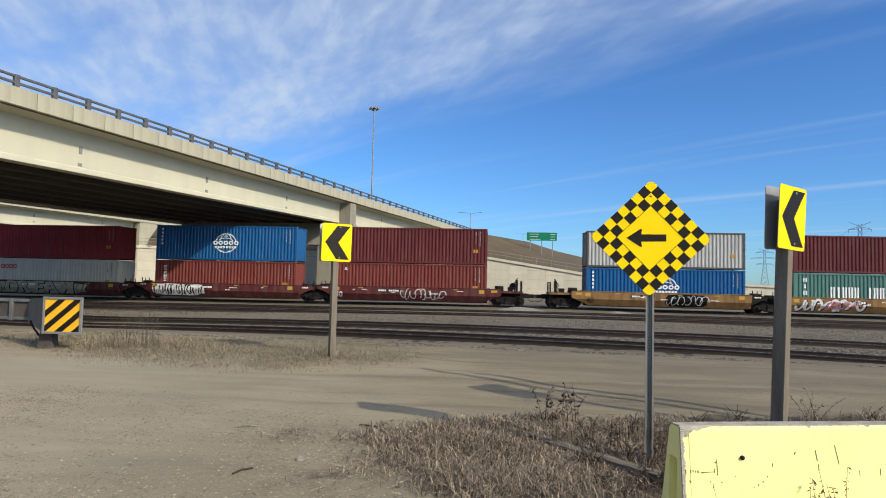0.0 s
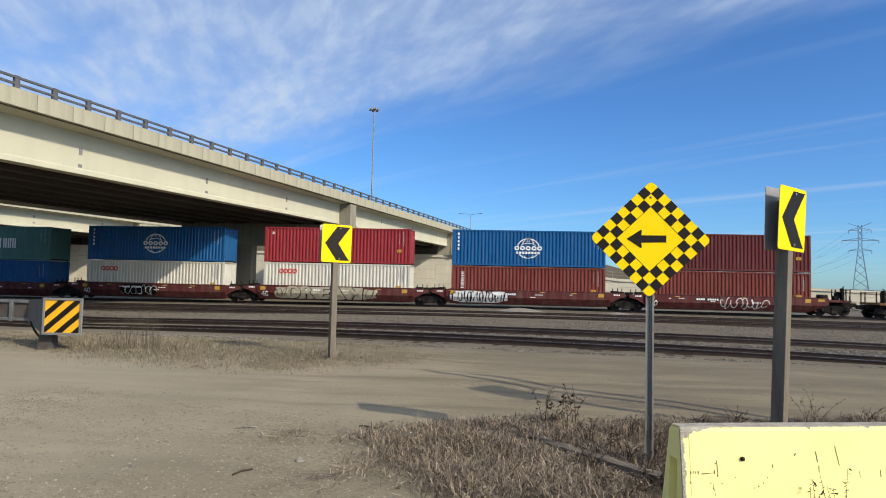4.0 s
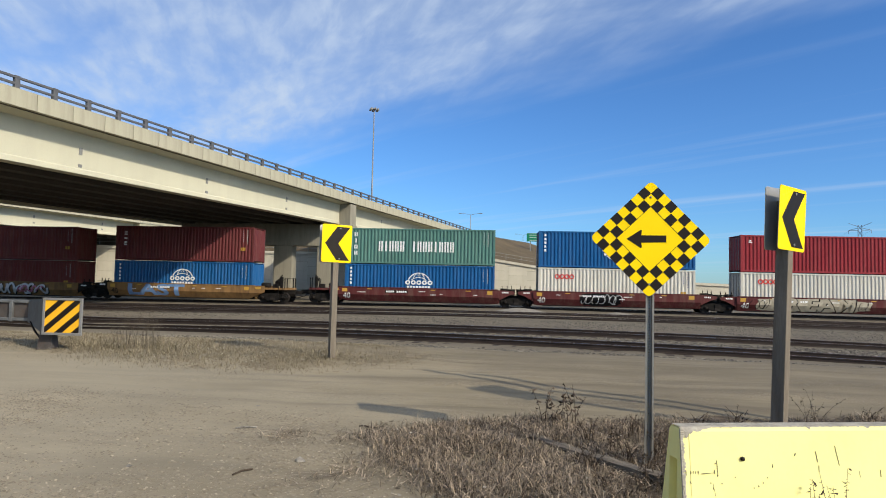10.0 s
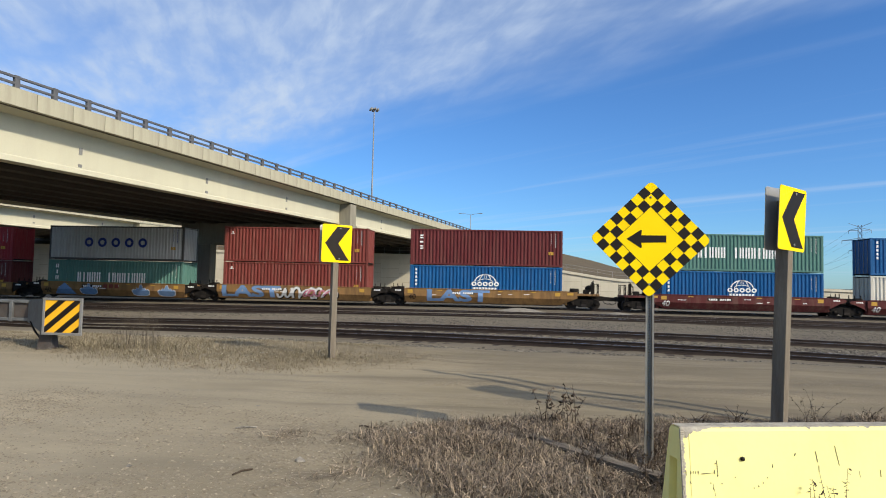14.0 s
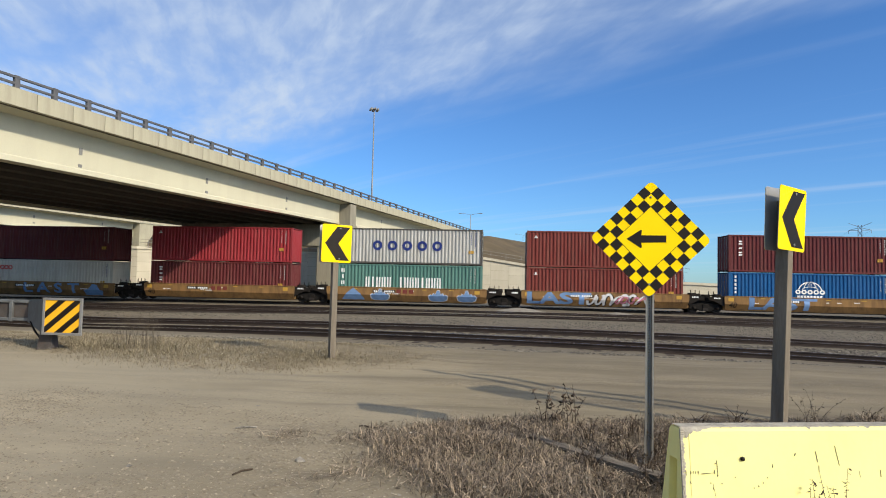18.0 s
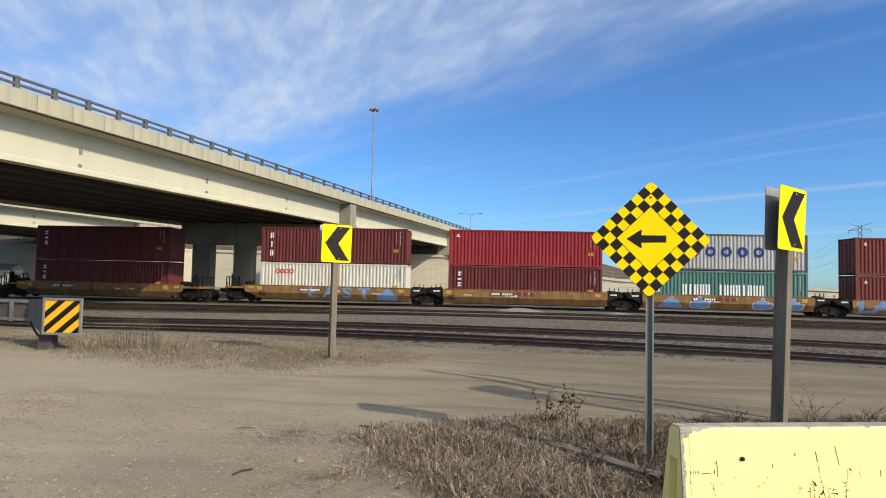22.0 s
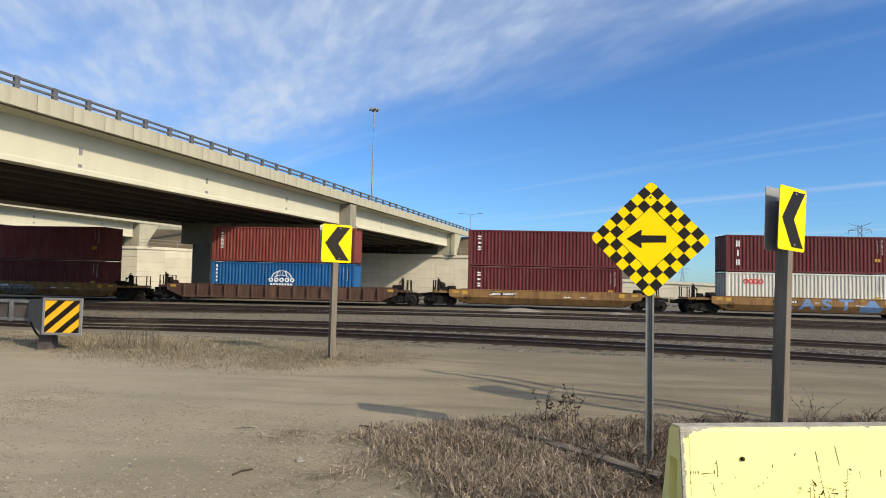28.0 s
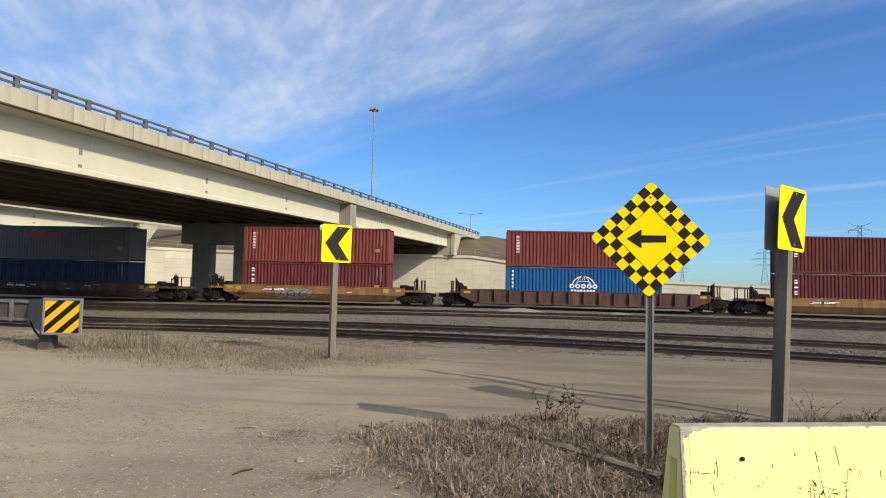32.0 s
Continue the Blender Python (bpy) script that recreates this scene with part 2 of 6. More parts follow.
# the blue in this steel is distance haze put into the colour
M["pylon"] = material("haze_tinted_pylon_steel", (0.20, 0.26, 0.34), 0.7, metal=0.1, vary=0.1, bump=0.0)
M["stone"] = material("pale_gravel_stone", (0.215, 0.195, 0.165), 0.95, vary=0.7, scale=14, bump=0.3)


def grass_material(name, dry, dark):
    m = bpy.data.materials.new(name)
    m.use_nodes = True
    n, l = m.node_tree.nodes, m.node_tree.links
    b = n["Principled BSDF"]
    g = n.new("ShaderNodeNewGeometry")
    cr = n.new("ShaderNodeValToRGB")
    cr.color_ramp.elements[0].color, cr.color_ramp.elements[1].color = (*dark, 1), (*dry, 1)
    mid = cr.color_ramp.elements.new(0.55)
    mid.color = (*[(p + q) * 0.31 for p, q in zip(dry, dark)], 1)
    l.new(g.outputs["Random Per Island"], cr.inputs[0])
    l.new(cr.outputs[0], b.inputs["Base Color"])
    b.inputs["Roughness"].default_value = 0.75
    b.inputs["Specular IOR Level"].default_value = 0.25
    return m


M["grass"] = grass_material("dry_brown_grass", (0.52, 0.41, 0.285), (0.045, 0.032, 0.022))
M["straw"] = grass_material("pale_straw_grass", (0.40, 0.335, 0.215), (0.165, 0.133, 0.083))
M["pale_litter"] = grass_material("bleached_plant_litter", (0.58, 0.53, 0.43), (0.22, 0.19, 0.14))
M["timber"] = material("dark_rotting_timber", (0.17, 0.142, 0.108), 0.9, vary=0.45, scale=3, grain=25, bump=0.6, stretch=(0.7, 6, 6))
M["post_steel"] = material("dull_post_steel", (0.27, 0.255, 0.23), 0.5, metal=0.55, spec=0.3, vary=0.2, scale=6, grain=60, bump=0.03)
M["scuff"] = material("dark_scuff", (0.13, 0.115, 0.07), 0.9, vary=0.3, scale=20, bump=0.0)
M["old_galv"] = material("weathered_dull_galvanised_steel", (0.135, 0.14, 0.14), 0.65, metal=0.2, spec=0.2, vary=0.25, scale=5, grain=40, bump=0.05, dirt=(0.08, 0.075, 0.07), dirt_amount=0.5, dirt_scale=3.0)
M["dark_foot"] = material("stained_steel_foot", (0.075, 0.066, 0.06), 0.8, vary=0.35, scale=4, bump=0.1, dirt=(0.11, 0.065, 0.04), dirt_amount=0.5, dirt_scale=4.0)
M["weed"] = grass_material("dead_weed_stalk", (0.12, 0.085, 0.055), (0.05, 0.035, 0.022))
M["twig"] = grass_material("grey_brown_twigs", (0.19, 0.15, 0.105), (0.09, 0.07, 0.05))
M["gravel"] = grass_material("mixed_gravel", (0.37, 0.315, 0.23), (0.20, 0.163, 0.115))


def ground_material():
    m = bpy.data.materials.new("packed_dirt_and_gravel")
    m.use_nodes = True
    n, l = m.node_tree.nodes, m.node_tree.links
    b = n["Principled BSDF"]
    tc = n.new("ShaderNodeTexCoord")

    def tex(scale, detail, stretch=(1, 1, 1), rot=0.0, rough=0.6):
        mp = n.new("ShaderNodeMapping")
        mp.inputs["Scale"].default_value = stretch
        mp.inputs["Rotation"].default_value = (0, 0, radians(rot))
        l.new(tc.outputs["Object"], mp.inputs["Vector"])
        t = n.new("ShaderNodeTexNoise")
        t.inputs["Scale"].default_value, t.inputs["Detail"].default_value, t.inputs["Roughness"].default_value = scale, detail, rough
        l.new(mp.outputs[0], t.inputs["Vector"])
        return t.outputs["Fac"]

    def rng(src, a, b2, c=0.0, d=1.0):
        r = n.new("ShaderNodeMapRange")
        for k, v in (("From Min", a), ("From Max", b2), ("To Min", c), ("To Max", d)):
            r.inputs[k].default_value = v
        l.new(src, r.inputs["Value"])
        return r.outputs[0]

    def mix(f, a, c):
        x = n.new("ShaderNodeMix"); x.data_type = "RGBA"
        l.new(f, x.inputs["Factor"])
        for slot, v in (("A", a), ("B", c)):
            if isinstance(v, tuple):
                x.inputs[slot].default_value = (*v, 1)
            else:
                l.new(v, x.inputs[slot])
        return x.outputs["Result"]

    def times(a, b2):
        m2 = n.new("ShaderNodeMath"); m2.operation = "MULTIPLY"
        l.new(a, m2.inputs[0]); l.new(b2, m2.inputs[1])
        return m2.outputs[0]

    patches = tex(0.35, 6, (0.6, 1, 1), 20)
    tracks = tex(1.0, 5, (0.16, 2.2, 1), 12)
    stony = rng(tex(0.9, 5, (0.5, 1, 1), 15), 0.42, 0.60)
    fine = tex(26, 6)
    specks = tex(80, 3)
    c = mix(rng(patches, 0.38, 0.64), (0.168, 0.137, 0.0871), (0.267, 0.221, 0.144))
    c = mix(rng(tracks, 0.50, 0.66, 0, 0.65), c, (0.12, 0.0985, 0.0677))
    c = mix(rng(tracks, 0.46, 0.30, 0, 0.35), c, (0.326, 0.274, 0.185))
    c = mix(times(stony, rng(fine, 0.50, 0.72, 0, 0.7)), c, (0.377, 0.32, 0.232))
    c = mix(times(stony, rng(tex(10, 5), 0.52, 0.68, 0, 0.5)), c, (0.153, 0.123, 0.0834))
    c = mix(times(stony, rng(specks, 0.57, 0.67, 0, 0.8)), c, (0.0918, 0.0739, 0.051))
    # the wheel-worn yard is pale and dusty
    yx = n.new("ShaderNodeSeparateXYZ")
    l.new(tc.outputs["Object"], yx.inputs[0])
    ym = n.new("ShaderNodeMath"); ym.operation = "MULTIPLY_ADD"
    l.new(yx.outputs["X"], ym.inputs[0]); ym.inputs[1].default_value = -1.0
    yn = n.new("ShaderNodeMath"); yn.operation = "MULTIPLY"
    l.new(patches, yn.inputs[0]); yn.inputs[1].default_value = 5.0
    yo = n.new("ShaderNodeMath"); yo.operation = "MULTIPLY_ADD"
    l.new(yx.outputs["Y"], yo.inputs[0]); yo.inputs[1].default_value = -0.35
    l.new(yn.outputs[0], yo.inputs[2])
    l.new(yo.outputs[0], ym.inputs[2])
    c = mix(rng(ym.outputs[0], 0.2, 4.2, 0, 0.5), c, (0.385, 0.333, 0.238))
    # the ground beside the road is mixed darker
    c = mix(rng(ym.outputs[0], -1.8, -7.0, 0, 0.38), c, (0.128, 0.106, 0.0742))
    # towards the tracks the dirt turns to dark cinders and crushed stone
    sp = n.new("ShaderNodeSeparateXYZ")
    l.new(tc.outputs["Object"], sp.inputs[0])
    ln = n.new("ShaderNodeMath"); ln.operation = "MULTIPLY_ADD"
    l.new(sp.outputs["X"], ln.inputs[0]); ln.inputs[1].default_value = 0.17
    l.new(sp.outputs["Y"], ln.inputs[2])
    wob = n.new("ShaderNodeMath"); wob.operation = "MULTIPLY_ADD"
    l.new(patches, wob.inputs[0]); wob.inputs[1].default_value = 3.0
    l.new(ln.outputs[0], wob.inputs[2])
    c = mix(rng(wob.outputs[0], 20.6, 22.2, 0, 0.8), c, mix(rng(fine, 0.4, 0.65), (0.0867, 0.0729, 0.0538), (0.178, 0.152, 0.113)))
    l.new(c, b.inputs["Base Color"])
    b.inputs["Roughness"].default_value = 0.95
    b.inputs["Specular IOR Level"].default_value = 0.2
    h = n.new("ShaderNodeMath"); h.operation = "MULTIPLY_ADD"
    l.new(times(stony, specks), h.inputs[0]); h.inputs[1].default_value = 0.5
    l.new(times(stony, fine), h.inputs[2])
    bp = n.new("ShaderNodeBump")
    bp.inputs["Strength"].default_value, bp.inputs["Distance"].default_value = 0.55, 0.03
    l.new(h.outputs[0], bp.inputs["Height"]); l.new(bp.outputs[0], b.inputs["Normal"])
    return m


M["litter"] = material("matted_dead_grass_and_soil", (0.10, 0.077, 0.053), 0.95, vary=0.6, scale=5, grain=45, bump=1.0, stretch=(1, 1, 1), dirt=(0.055, 0.042, 0.03), dirt_amount=0.7, dirt_scale=3.0)
M["island_litter"] = material("thin_dead_grass_on_dirt", (0.23, 0.186, 0.122), 0.95, vary=0.4, scale=3, grain=40, bump=0.8, dirt=(0.14, 0.11, 0.073), dirt_amount=0.6, dirt_scale=1.5)
M["ballast_stone"] = grass_material("grey_ballast_stones", (0.27, 0.24, 0.19), (0.05, 0.043, 0.034))
M["ground"] = ground_material()


# ---- mesh helpers ----
def mesh_from(name, verts, faces, mat=None, smooth=False):
    me = bpy.data.meshes.new(name)
    me.from_pydata([tuple(v) for v in verts], [], faces)
    if mat:
        me.materials.append(M[mat])
    if smooth:
        me.polygons.foreach_set("use_smooth", [True] * len(me.polygons))
    me.update()
    return me


def part(name, me, parent=None, label="", m=None):
    """Links a mesh as one object under a thing or a part."""
    ob = new(name, me)
    if parent is not None:
        ob.parent = parent
    if m is not None:
        ob.matrix_local = m
    return tagged(ob, label)


def thing(name, m, label, category, group="", kind=""):
    ob = new(name)
    ob.empty_display_size = 0.2
    ob.matrix_world = m
    return tagged(ob, label, category, group, kind)


BOX_FACES = [(0, 3, 2, 1), (4, 5, 6, 7), (0, 1, 5, 4), (1, 2, 6, 5), (2, 3, 7, 6), (3, 0, 4, 7)]


def boxes(items):
    v, f = [], []
    for x0, x1, y0, y1, z0, z1 in items:
        k = len(v)
        v += [(x0, y0, z0), (x1, y0, z0), (x1, y1, z0), (x0, y1, z0), (x0, y0, z1), (x1, y0, z1), (x1, y1, z1), (x0, y1, z1)]
        f += [tuple(k + i for i in q) for q in BOX_FACES]
    return v, f


def box(name, x0, x1, y0, y1, z0, z1, mat, bevel=0.0):
    v, f = boxes([(x0, x1, y0, y1, z0, z1)])
    me = mesh_from(name, v, f, mat)
    if bevel:
        bm = bmesh.new()
        bm.from_mesh(me)
        bmesh.ops.bevel(bm, geom=bm.edges[:], offset=bevel, segments=2, profile=0.5, affect="EDGES")
        bm.to_mesh(me)
        bm.free()
    return me


def prism(name, profile, a, b, axis, mat, warp=None):
    """A closed profile swept along an axis from a to b. axis 'x': profile is (y, z); 'y': (x, z); 'z': (x, y)."""
    def place(p, s):
        return {"x": (s, p[0], p[1]), "y": (p[0], s, p[1]), "z": (p[0], p[1], s)}[axis]
    n = len(profile)
    v = [place(p, s) for s in (a, b) for p in profile]
    if warp:
        v = [warp(*q) for q in v]
    f = [(i, (i + 1) % n, n + (i + 1) % n, n + i) for i in range(n)]
    f += [tuple(range(n - 1, -1, -1)), tuple(range(n, 2 * n))]
    me = mesh_from(name, v, f, mat)
    bm = bmesh.new()
    bm.from_mesh(me)
    bmesh.ops.recalc_face_normals(bm, faces=bm.faces[:])
    bm.to_mesh(me)
    bm.free()
    return me


def tube(name, pts, radius, mat, sides=8, taper=None):
    """A round bar along a line of points."""
    v, f = [], []
    pts = [Vector(p) for p in pts]
    for i, p in enumerate(pts):
        d = (pts[min(i + 1, len(pts) - 1)] - pts[max(i - 1, 0)]).normalized()
        side = d.cross(Vector((0, 0, 1)) if abs(d.z) < 0.9 else Vector((1, 0, 0))).normalized()
        up = side.cross(d)
        r = radius if taper is None else radius + (taper - radius) * i / (len(pts) - 1)
        v += [p + r * (math.cos(6.28319 * k / sides) * side + math.sin(6.28319 * k / sides) * up) for k in range(sides)]
    for i in range(len(pts) - 1):
        for k in range(sides):
            f.append((i * sides + k, i * sides + (k + 1) % sides, (i + 1) * sides + (k + 1) % sides, (i + 1) * sides + k))
    f += [tuple(range(sides - 1, -1, -1)), tuple(range(len(v) - sides, len(v)))]
    return mesh_from(name, v, f, mat, smooth=sides > 6)


def disc(name, r, thick, mat, axis="y", sides=20):
    d = {"y": (0, thick, 0), "x": (thick, 0, 0), "z": (0, 0, thick)}[axis]
    return tube(name, [(0, 0, 0), d], r, mat, sides)


def smooth01(a, b, x):
    t = min(max((x - a) / (b - a), 0.0), 1.0)
    return t * t * (3 - 2 * t)


def inside(poly, x, y):
    hit, j = False, len(poly) - 1
    for i in range(len(poly)):
        (xi, yi), (xj, yj) = poly[i], poly[j]
        if (yi > y) != (yj > y) and x < (xj - xi) * (y - yi) / (yj - yi) + xi:
            hit = not hit
        j = i
    return hit


FRONT_PATCH = [(-1.25, 6.85), (-0.5, 7.2), (0.7, 7.95), (2.3, 7.95), (5.2, 8.7), (9, 9.3), (9, 8.2), (5, 6.5), (2.5, 4.6), (1.0, 4.0),
               (0.55, 3.7), (0.05, 4.4), (-0.42, 5.2), (-0.95, 6.1)]
ISLAND = [(-16, 16.5), (-9, 17.4), (-4.6, 17.0), (-1.9, 15.2), (-1.2, 13.2), (-2.2, 11.9), (-4.6, 10.8), (-7, 11.7), (-9.0, 12.9), (-10.9, 13.8), (-16, 14.5)]


def ground_z(x, y):
    """The dirt lies a little higher by the road than by the tracks."""
    t = smooth01(14.0, 20.5, y + 0.12 * x)
    low = -0.43 - min(0.22, 0.0006 * x * x)
    z = t * low
    if -20 < x < 14 and 2 < y < 22:
        z += 0.035 * noise.noise((x * 0.6, y * 0.6, 1.0)) + 0.012 * noise.noise((x * 2.7, y * 2.7, 4.0))
        z += 0.10 * max(0.0, 1 - ((x + 4.2) / 3.6) ** 2) * smooth01(10.9, 12.4, y) * (1 - smooth01(14.5, 17.0, y))
    return z


# ---- ground, one sheet to the horizon ----
def spread(near0, near1, step, far0, far1, grow=1.28):
    c = list(np.arange(near0, near1 + step / 2, step))
    s = step
    while c[-1] < far1:
        s *= grow
        c.append(c[-1] + s)
    s = step
    while c[0] > far0:
        s *= grow
        c.insert(0, c[0] - s)
    return c


gx, gy = spread(-15, 13, 0.22, -4500, 4500), spread(3.0, 23, 0.22, -600, 4500)
gv = [(x, y, ground_z(x, y)) for y in gy for x in gx]
nx = len(gx)
gf = [(j * nx + i, j * nx + i + 1, (j + 1) * nx + i + 1, (j + 1) * nx + i) for j in range(len(gy) - 1) for i in range(nx - 1)]
ground = part("ground", mesh_from("ground", gv, gf, "ground", smooth=True))
tagged(ground, "dusty grey-brown packed dirt and gravel yard ground", "ground", kind="structure")


# ---- tracks ----
def train_line(x):
    """Middle of the train's track at x: y, rail-top z and heading in degrees."""
    lim = max(min(x, 60.0), -60.0)
    left = min(lim, 0.0)
    y = 52.05 + 0.0006 * left * left + (x - lim) * 0.0012 * left
    z = -0.32 - 0.00013 * (lim - 3) ** 2
    return y, z, math.degrees(math.atan(0.0012 * left))


def near_line(x):
    return 22.1 - 0.185 * x, -0.26 - min(0.0009 * x * x, 0.25)


def second_line(x):
    return 26.9 - 0.10 * x, -0.26 - min(0.00065 * x * x, 0.2)


def third_line(x):
    return 38.4, -0.33 - min(0.00018 * x * x, 0.15)


def fourth_line(x):
    return 43.2, -0.34 - min(0.00015 * x * x, 0.15)


RAIL = [(-0.07, -0.17), (0.07, -0.17), (0.07, -0.15), (0.012, -0.13), (0.012, -0.045), (0.036, -0.035), (0.036, -0.006), (0.028, 0.0),
        (-0.028, 0.0), (-0.036, -0.006), (-0.036, -0.035), (-0.012, -0.045), (-0.012, -0.13), (-0.07, -0.15)]


def track(line, x0, x1, step, label, ties=True):
    t = thing("railway_track", pose(0, 0, 0), label, "railway track", "railway tracks of the yard", "structure")
    xs = list(np.arange(x0, x1 + 0.01, step))
    for side in (-0.7525, 0.7525):
        v, f, k = [], [], len(RAIL)
        for x in xs:
            y, z = line(x)[:2]
            s = math.atan2(line(x + 0.1)[0] - line(x - 0.1)[0], 0.2)
            for a, b in RAIL:
                v.append((x - (a + side) * math.sin(s), y + (a + side) * math.cos(s), z + b))
        for i in range(len(xs) - 1):
            for j in range(k):
                f.append((i * k + j, i * k + (j + 1) % k, (i + 1) * k + (j + 1) % k, (i + 1) * k + j))
        me = mesh_from("rail", v, f, "rail")
        me.materials.append(M["rail_top"])
        for p in me.polygons:
            if p.index % k == 7:
                p.material_index = 1
        part("rail", me, t)
    if ties:
        items = []
        v, f = [], []
        x = x0
        while x < x1:
            y, z = line(x)[:2]
            s = math.atan2(line(x + 0.1)[0] - line(x - 0.1)[0], 0.2)
            c, w = math.cos(s), random.uniform(-0.03, 0.03)
            k = len(v)
            for p, q, r in boxes([(-0.115, 0.115, -1.3 + w, 1.3 + w, z - 0.38, z - 0.165)])[0]:
                v.append((x + p * c - q * math.sin(s), y + p * math.sin(s) + q * c, r))
            f += [tuple(k + i for i in q) for q in BOX_FACES]
            x += 0.53
        tagged(part("sleepers", mesh_from("sleepers", v, f, "tie"), t, "dark creosoted wooden sleepers"), kind="stuff")
    # a low bed of crushed stone
    v, f, prof = [], [], [(-2.15, -0.42), (-1.5, -0.185), (0, -0.175), (1.5, -0.185), (2.15, -0.42)]
    for x in xs:
        y, z = line(x)[:2]
        for a, b in prof:
            v.append((x, y + a, z + b + 0.025 * noise.noise((x * 1.3, a * 2 + y, 0))))
    for i in range(len(xs) - 1):
        for j in range(4):
            f.append((i * 5 + j, (i + 1) * 5 + j, (i + 1) * 5 + j + 1, i * 5 + j + 1))
    part("ballast_bed", mesh_from("ballast_bed", v, f, "ballast", smooth=True), t, "grey crushed-stone ballast")
    return t


track(near_line, -60, 40, 0.5, "rusty steel rails on dark sleepers at the yard's edge")
track(second_line, -70, 50, 0.5, "rusty steel rails on dark sleepers in grey ballast")
track(third_line, -110, 110, 1.0, "dark steel rails in the middle of the yard")
track(fourth_line, -110, 110, 1.0, "dark steel rails beside the loaded train")
track(train_line, -130, 130, 1.0, "steel rails under the double-stack container train")

# small heaps of pale gravel beside the train
for hx, hy, hr, hh in ((2.2, 46.6, 2.6, 0.42), (9.2, 46.0, 1.6, 0.3)):
    v, f, n1, n2 = [], [], 26, 9
    for j in range(n2 + 1):
        for i in range(n1):
            a, r = 6.28319 * i / n1, hr * j / n2
            x, y = r * math.cos(a) * 1.2, r * math.sin(a) * 0.5
            v.append((x, y, hh * (math.cos(3.14159 * j / n2) * 0.5 + 0.5) + 0.05 * noise.noise((x * 2, y * 2, hx))))
    for j in range(n2):
        for i in range(n1):
            f.append((j * n1 + i, (j + 1) * n1 + i, (j + 1) * n1 + (i + 1) % n1, j * n1 + (i + 1) % n1))
    tagged(part("gravel_heap", mesh_from("gravel_heap", v, f, "stone", smooth=True), None, "", pose(hx, hy, -0.6)),
           "low heap of pale loose gravel beside the track", "gravel heap", "gravel heaps by the train")


# ---- overpass ----
BRIDGE = pose(-23.05, 27.5, 0, 0, 0, 77.1)


CROSSFALL = 0.013


def slope_z(x, y, z):
    return (x, y, z + 0.0065 * x - CROSSFALL * (y - 1.78))


def overpass(m, label):
    b = thing("highway_overpass", m, label, "bridge", "twin highway overpasses")
    # the deck's underside gets the concrete with shade in its colour
    part("deck", prism("deck", [(0.06, 9.62), (1.36, 9.48), (19.3, 9.48), (20.1, 9.62), (20.1, 9.86), (0.06, 9.86)], -70, 78, "x", "shaded_concrete", lambda x, y, z: (x, y, z - CROSSFALL * max(0.0, y - 1.78))), b)
    web = [(-0.40, 0), (0.40, 0), (0.40, 0.26), (0.30, 0.34), (0.30, 2.06), (0.42, 2.16), (0.42, 2.36), (-0.42, 2.36), (-0.42, 2.16), (-0.30, 2.06), (-0.30, 0.34), (-0.40, 0.26)]
    part("overhang_soffit", prism("overhang_soffit", [(0.44, 9.585), (1.38, 9.475), (1.38, 9.45), (0.44, 9.56)], -70, 77.2, "x", "girder"), b, "pale concrete underside of the deck's overhang")
    # the outer girders flare gently towards the deck
    outer = [(-0.40, 0), (0.40, 0), (0.40, 0.26), (0.36, 0.32), (0.36, 1.30), (0.44, 2.36), (-0.44, 2.36), (-0.36, 1.30), (-0.36, 0.32), (-0.40, 0.26)]
    for a, c in ((-70, -12.6), (-11.4, 38.2), (39.5, 77.2)):
        for i in range(8):
            v0 = 1.78 + 2.5 * i
            # inner girders are coloured dark for the shade below the deck
            part("girder", prism("girder", [(v0 + p, 7.14 + q) for p, q in (outer if i in (0, 7) else web)], a, c, "x", "girder" if i in (0, 7) else "shaded_concrete", slope_z if a > -20 and c < 60 else (lambda x, y, z: (x, y, z + (0.27 if x > 0 else 0) - CROSSFALL * (y - 1.78)))), b)
    seg = prism("parapet_panel", [(0, 9.59), (0.42, 9.60), (0.42, 9.88), (0.30, 10.0), (0.24, 10.46), (0.02, 10.46)], 0.018, 2.072, "x", "concrete")
    segb = prism("parapet_panel", [(19.74, 9.60), (20.16, 9.59), (20.14, 10.46), (19.92, 10.46), (19.86, 10.0), (19.74, 9.88)], 0.018, 2.072, "x", "concrete")
    post = box("railing_post", -0.13, 0.13, 0.05, 0.24, 10.44, 11.08, "rail_paint", 0.02)
    for k in range(-30, 45):
        u = 0.94 - 1.045 + 2.09 * k
        part("parapet_panel", seg, b, "", pose(u, 0, 0))
        part("parapet_panel", segb, b, "", pose(u, 0, -CROSSFALL * 19.0))
        part("railing_post", post, b, "", pose(u + 1.045, 0, 0))
    for z in (10.68, 11.0):
        part("railing_bar", box("railing_bar", -62, 94, 0.08, 0.20, z - 0.055, z + 0.055, "rail_paint"), b)
    for k in range(-5, 8):
        u = 5.95 + 10.9 * k
        if u < 72:
            zz = 7.1 + 0.0065 * u
            part("anchor_plate", box("anchor_plate", u - 0.11, u + 0.11, 1.395, 1.43, zz + 1.12, zz + 1.52, "galv"), b, "grey steel anchor plate")
            part("anchor_plate", box("anchor_plate", u - 0.13, u + 0.13, 1.395, 1.43, zz + 0.42, zz + 0.60, "galv"), b, "grey steel anchor plate")
    part("abutment", prism("abutment", [(77.3, 6.0), (79.2, 6.0), (79.2, 9.62), (77.3, 9.62)], 0.35, 20.6, "y", "concrete"), b, "pale concrete abutment")
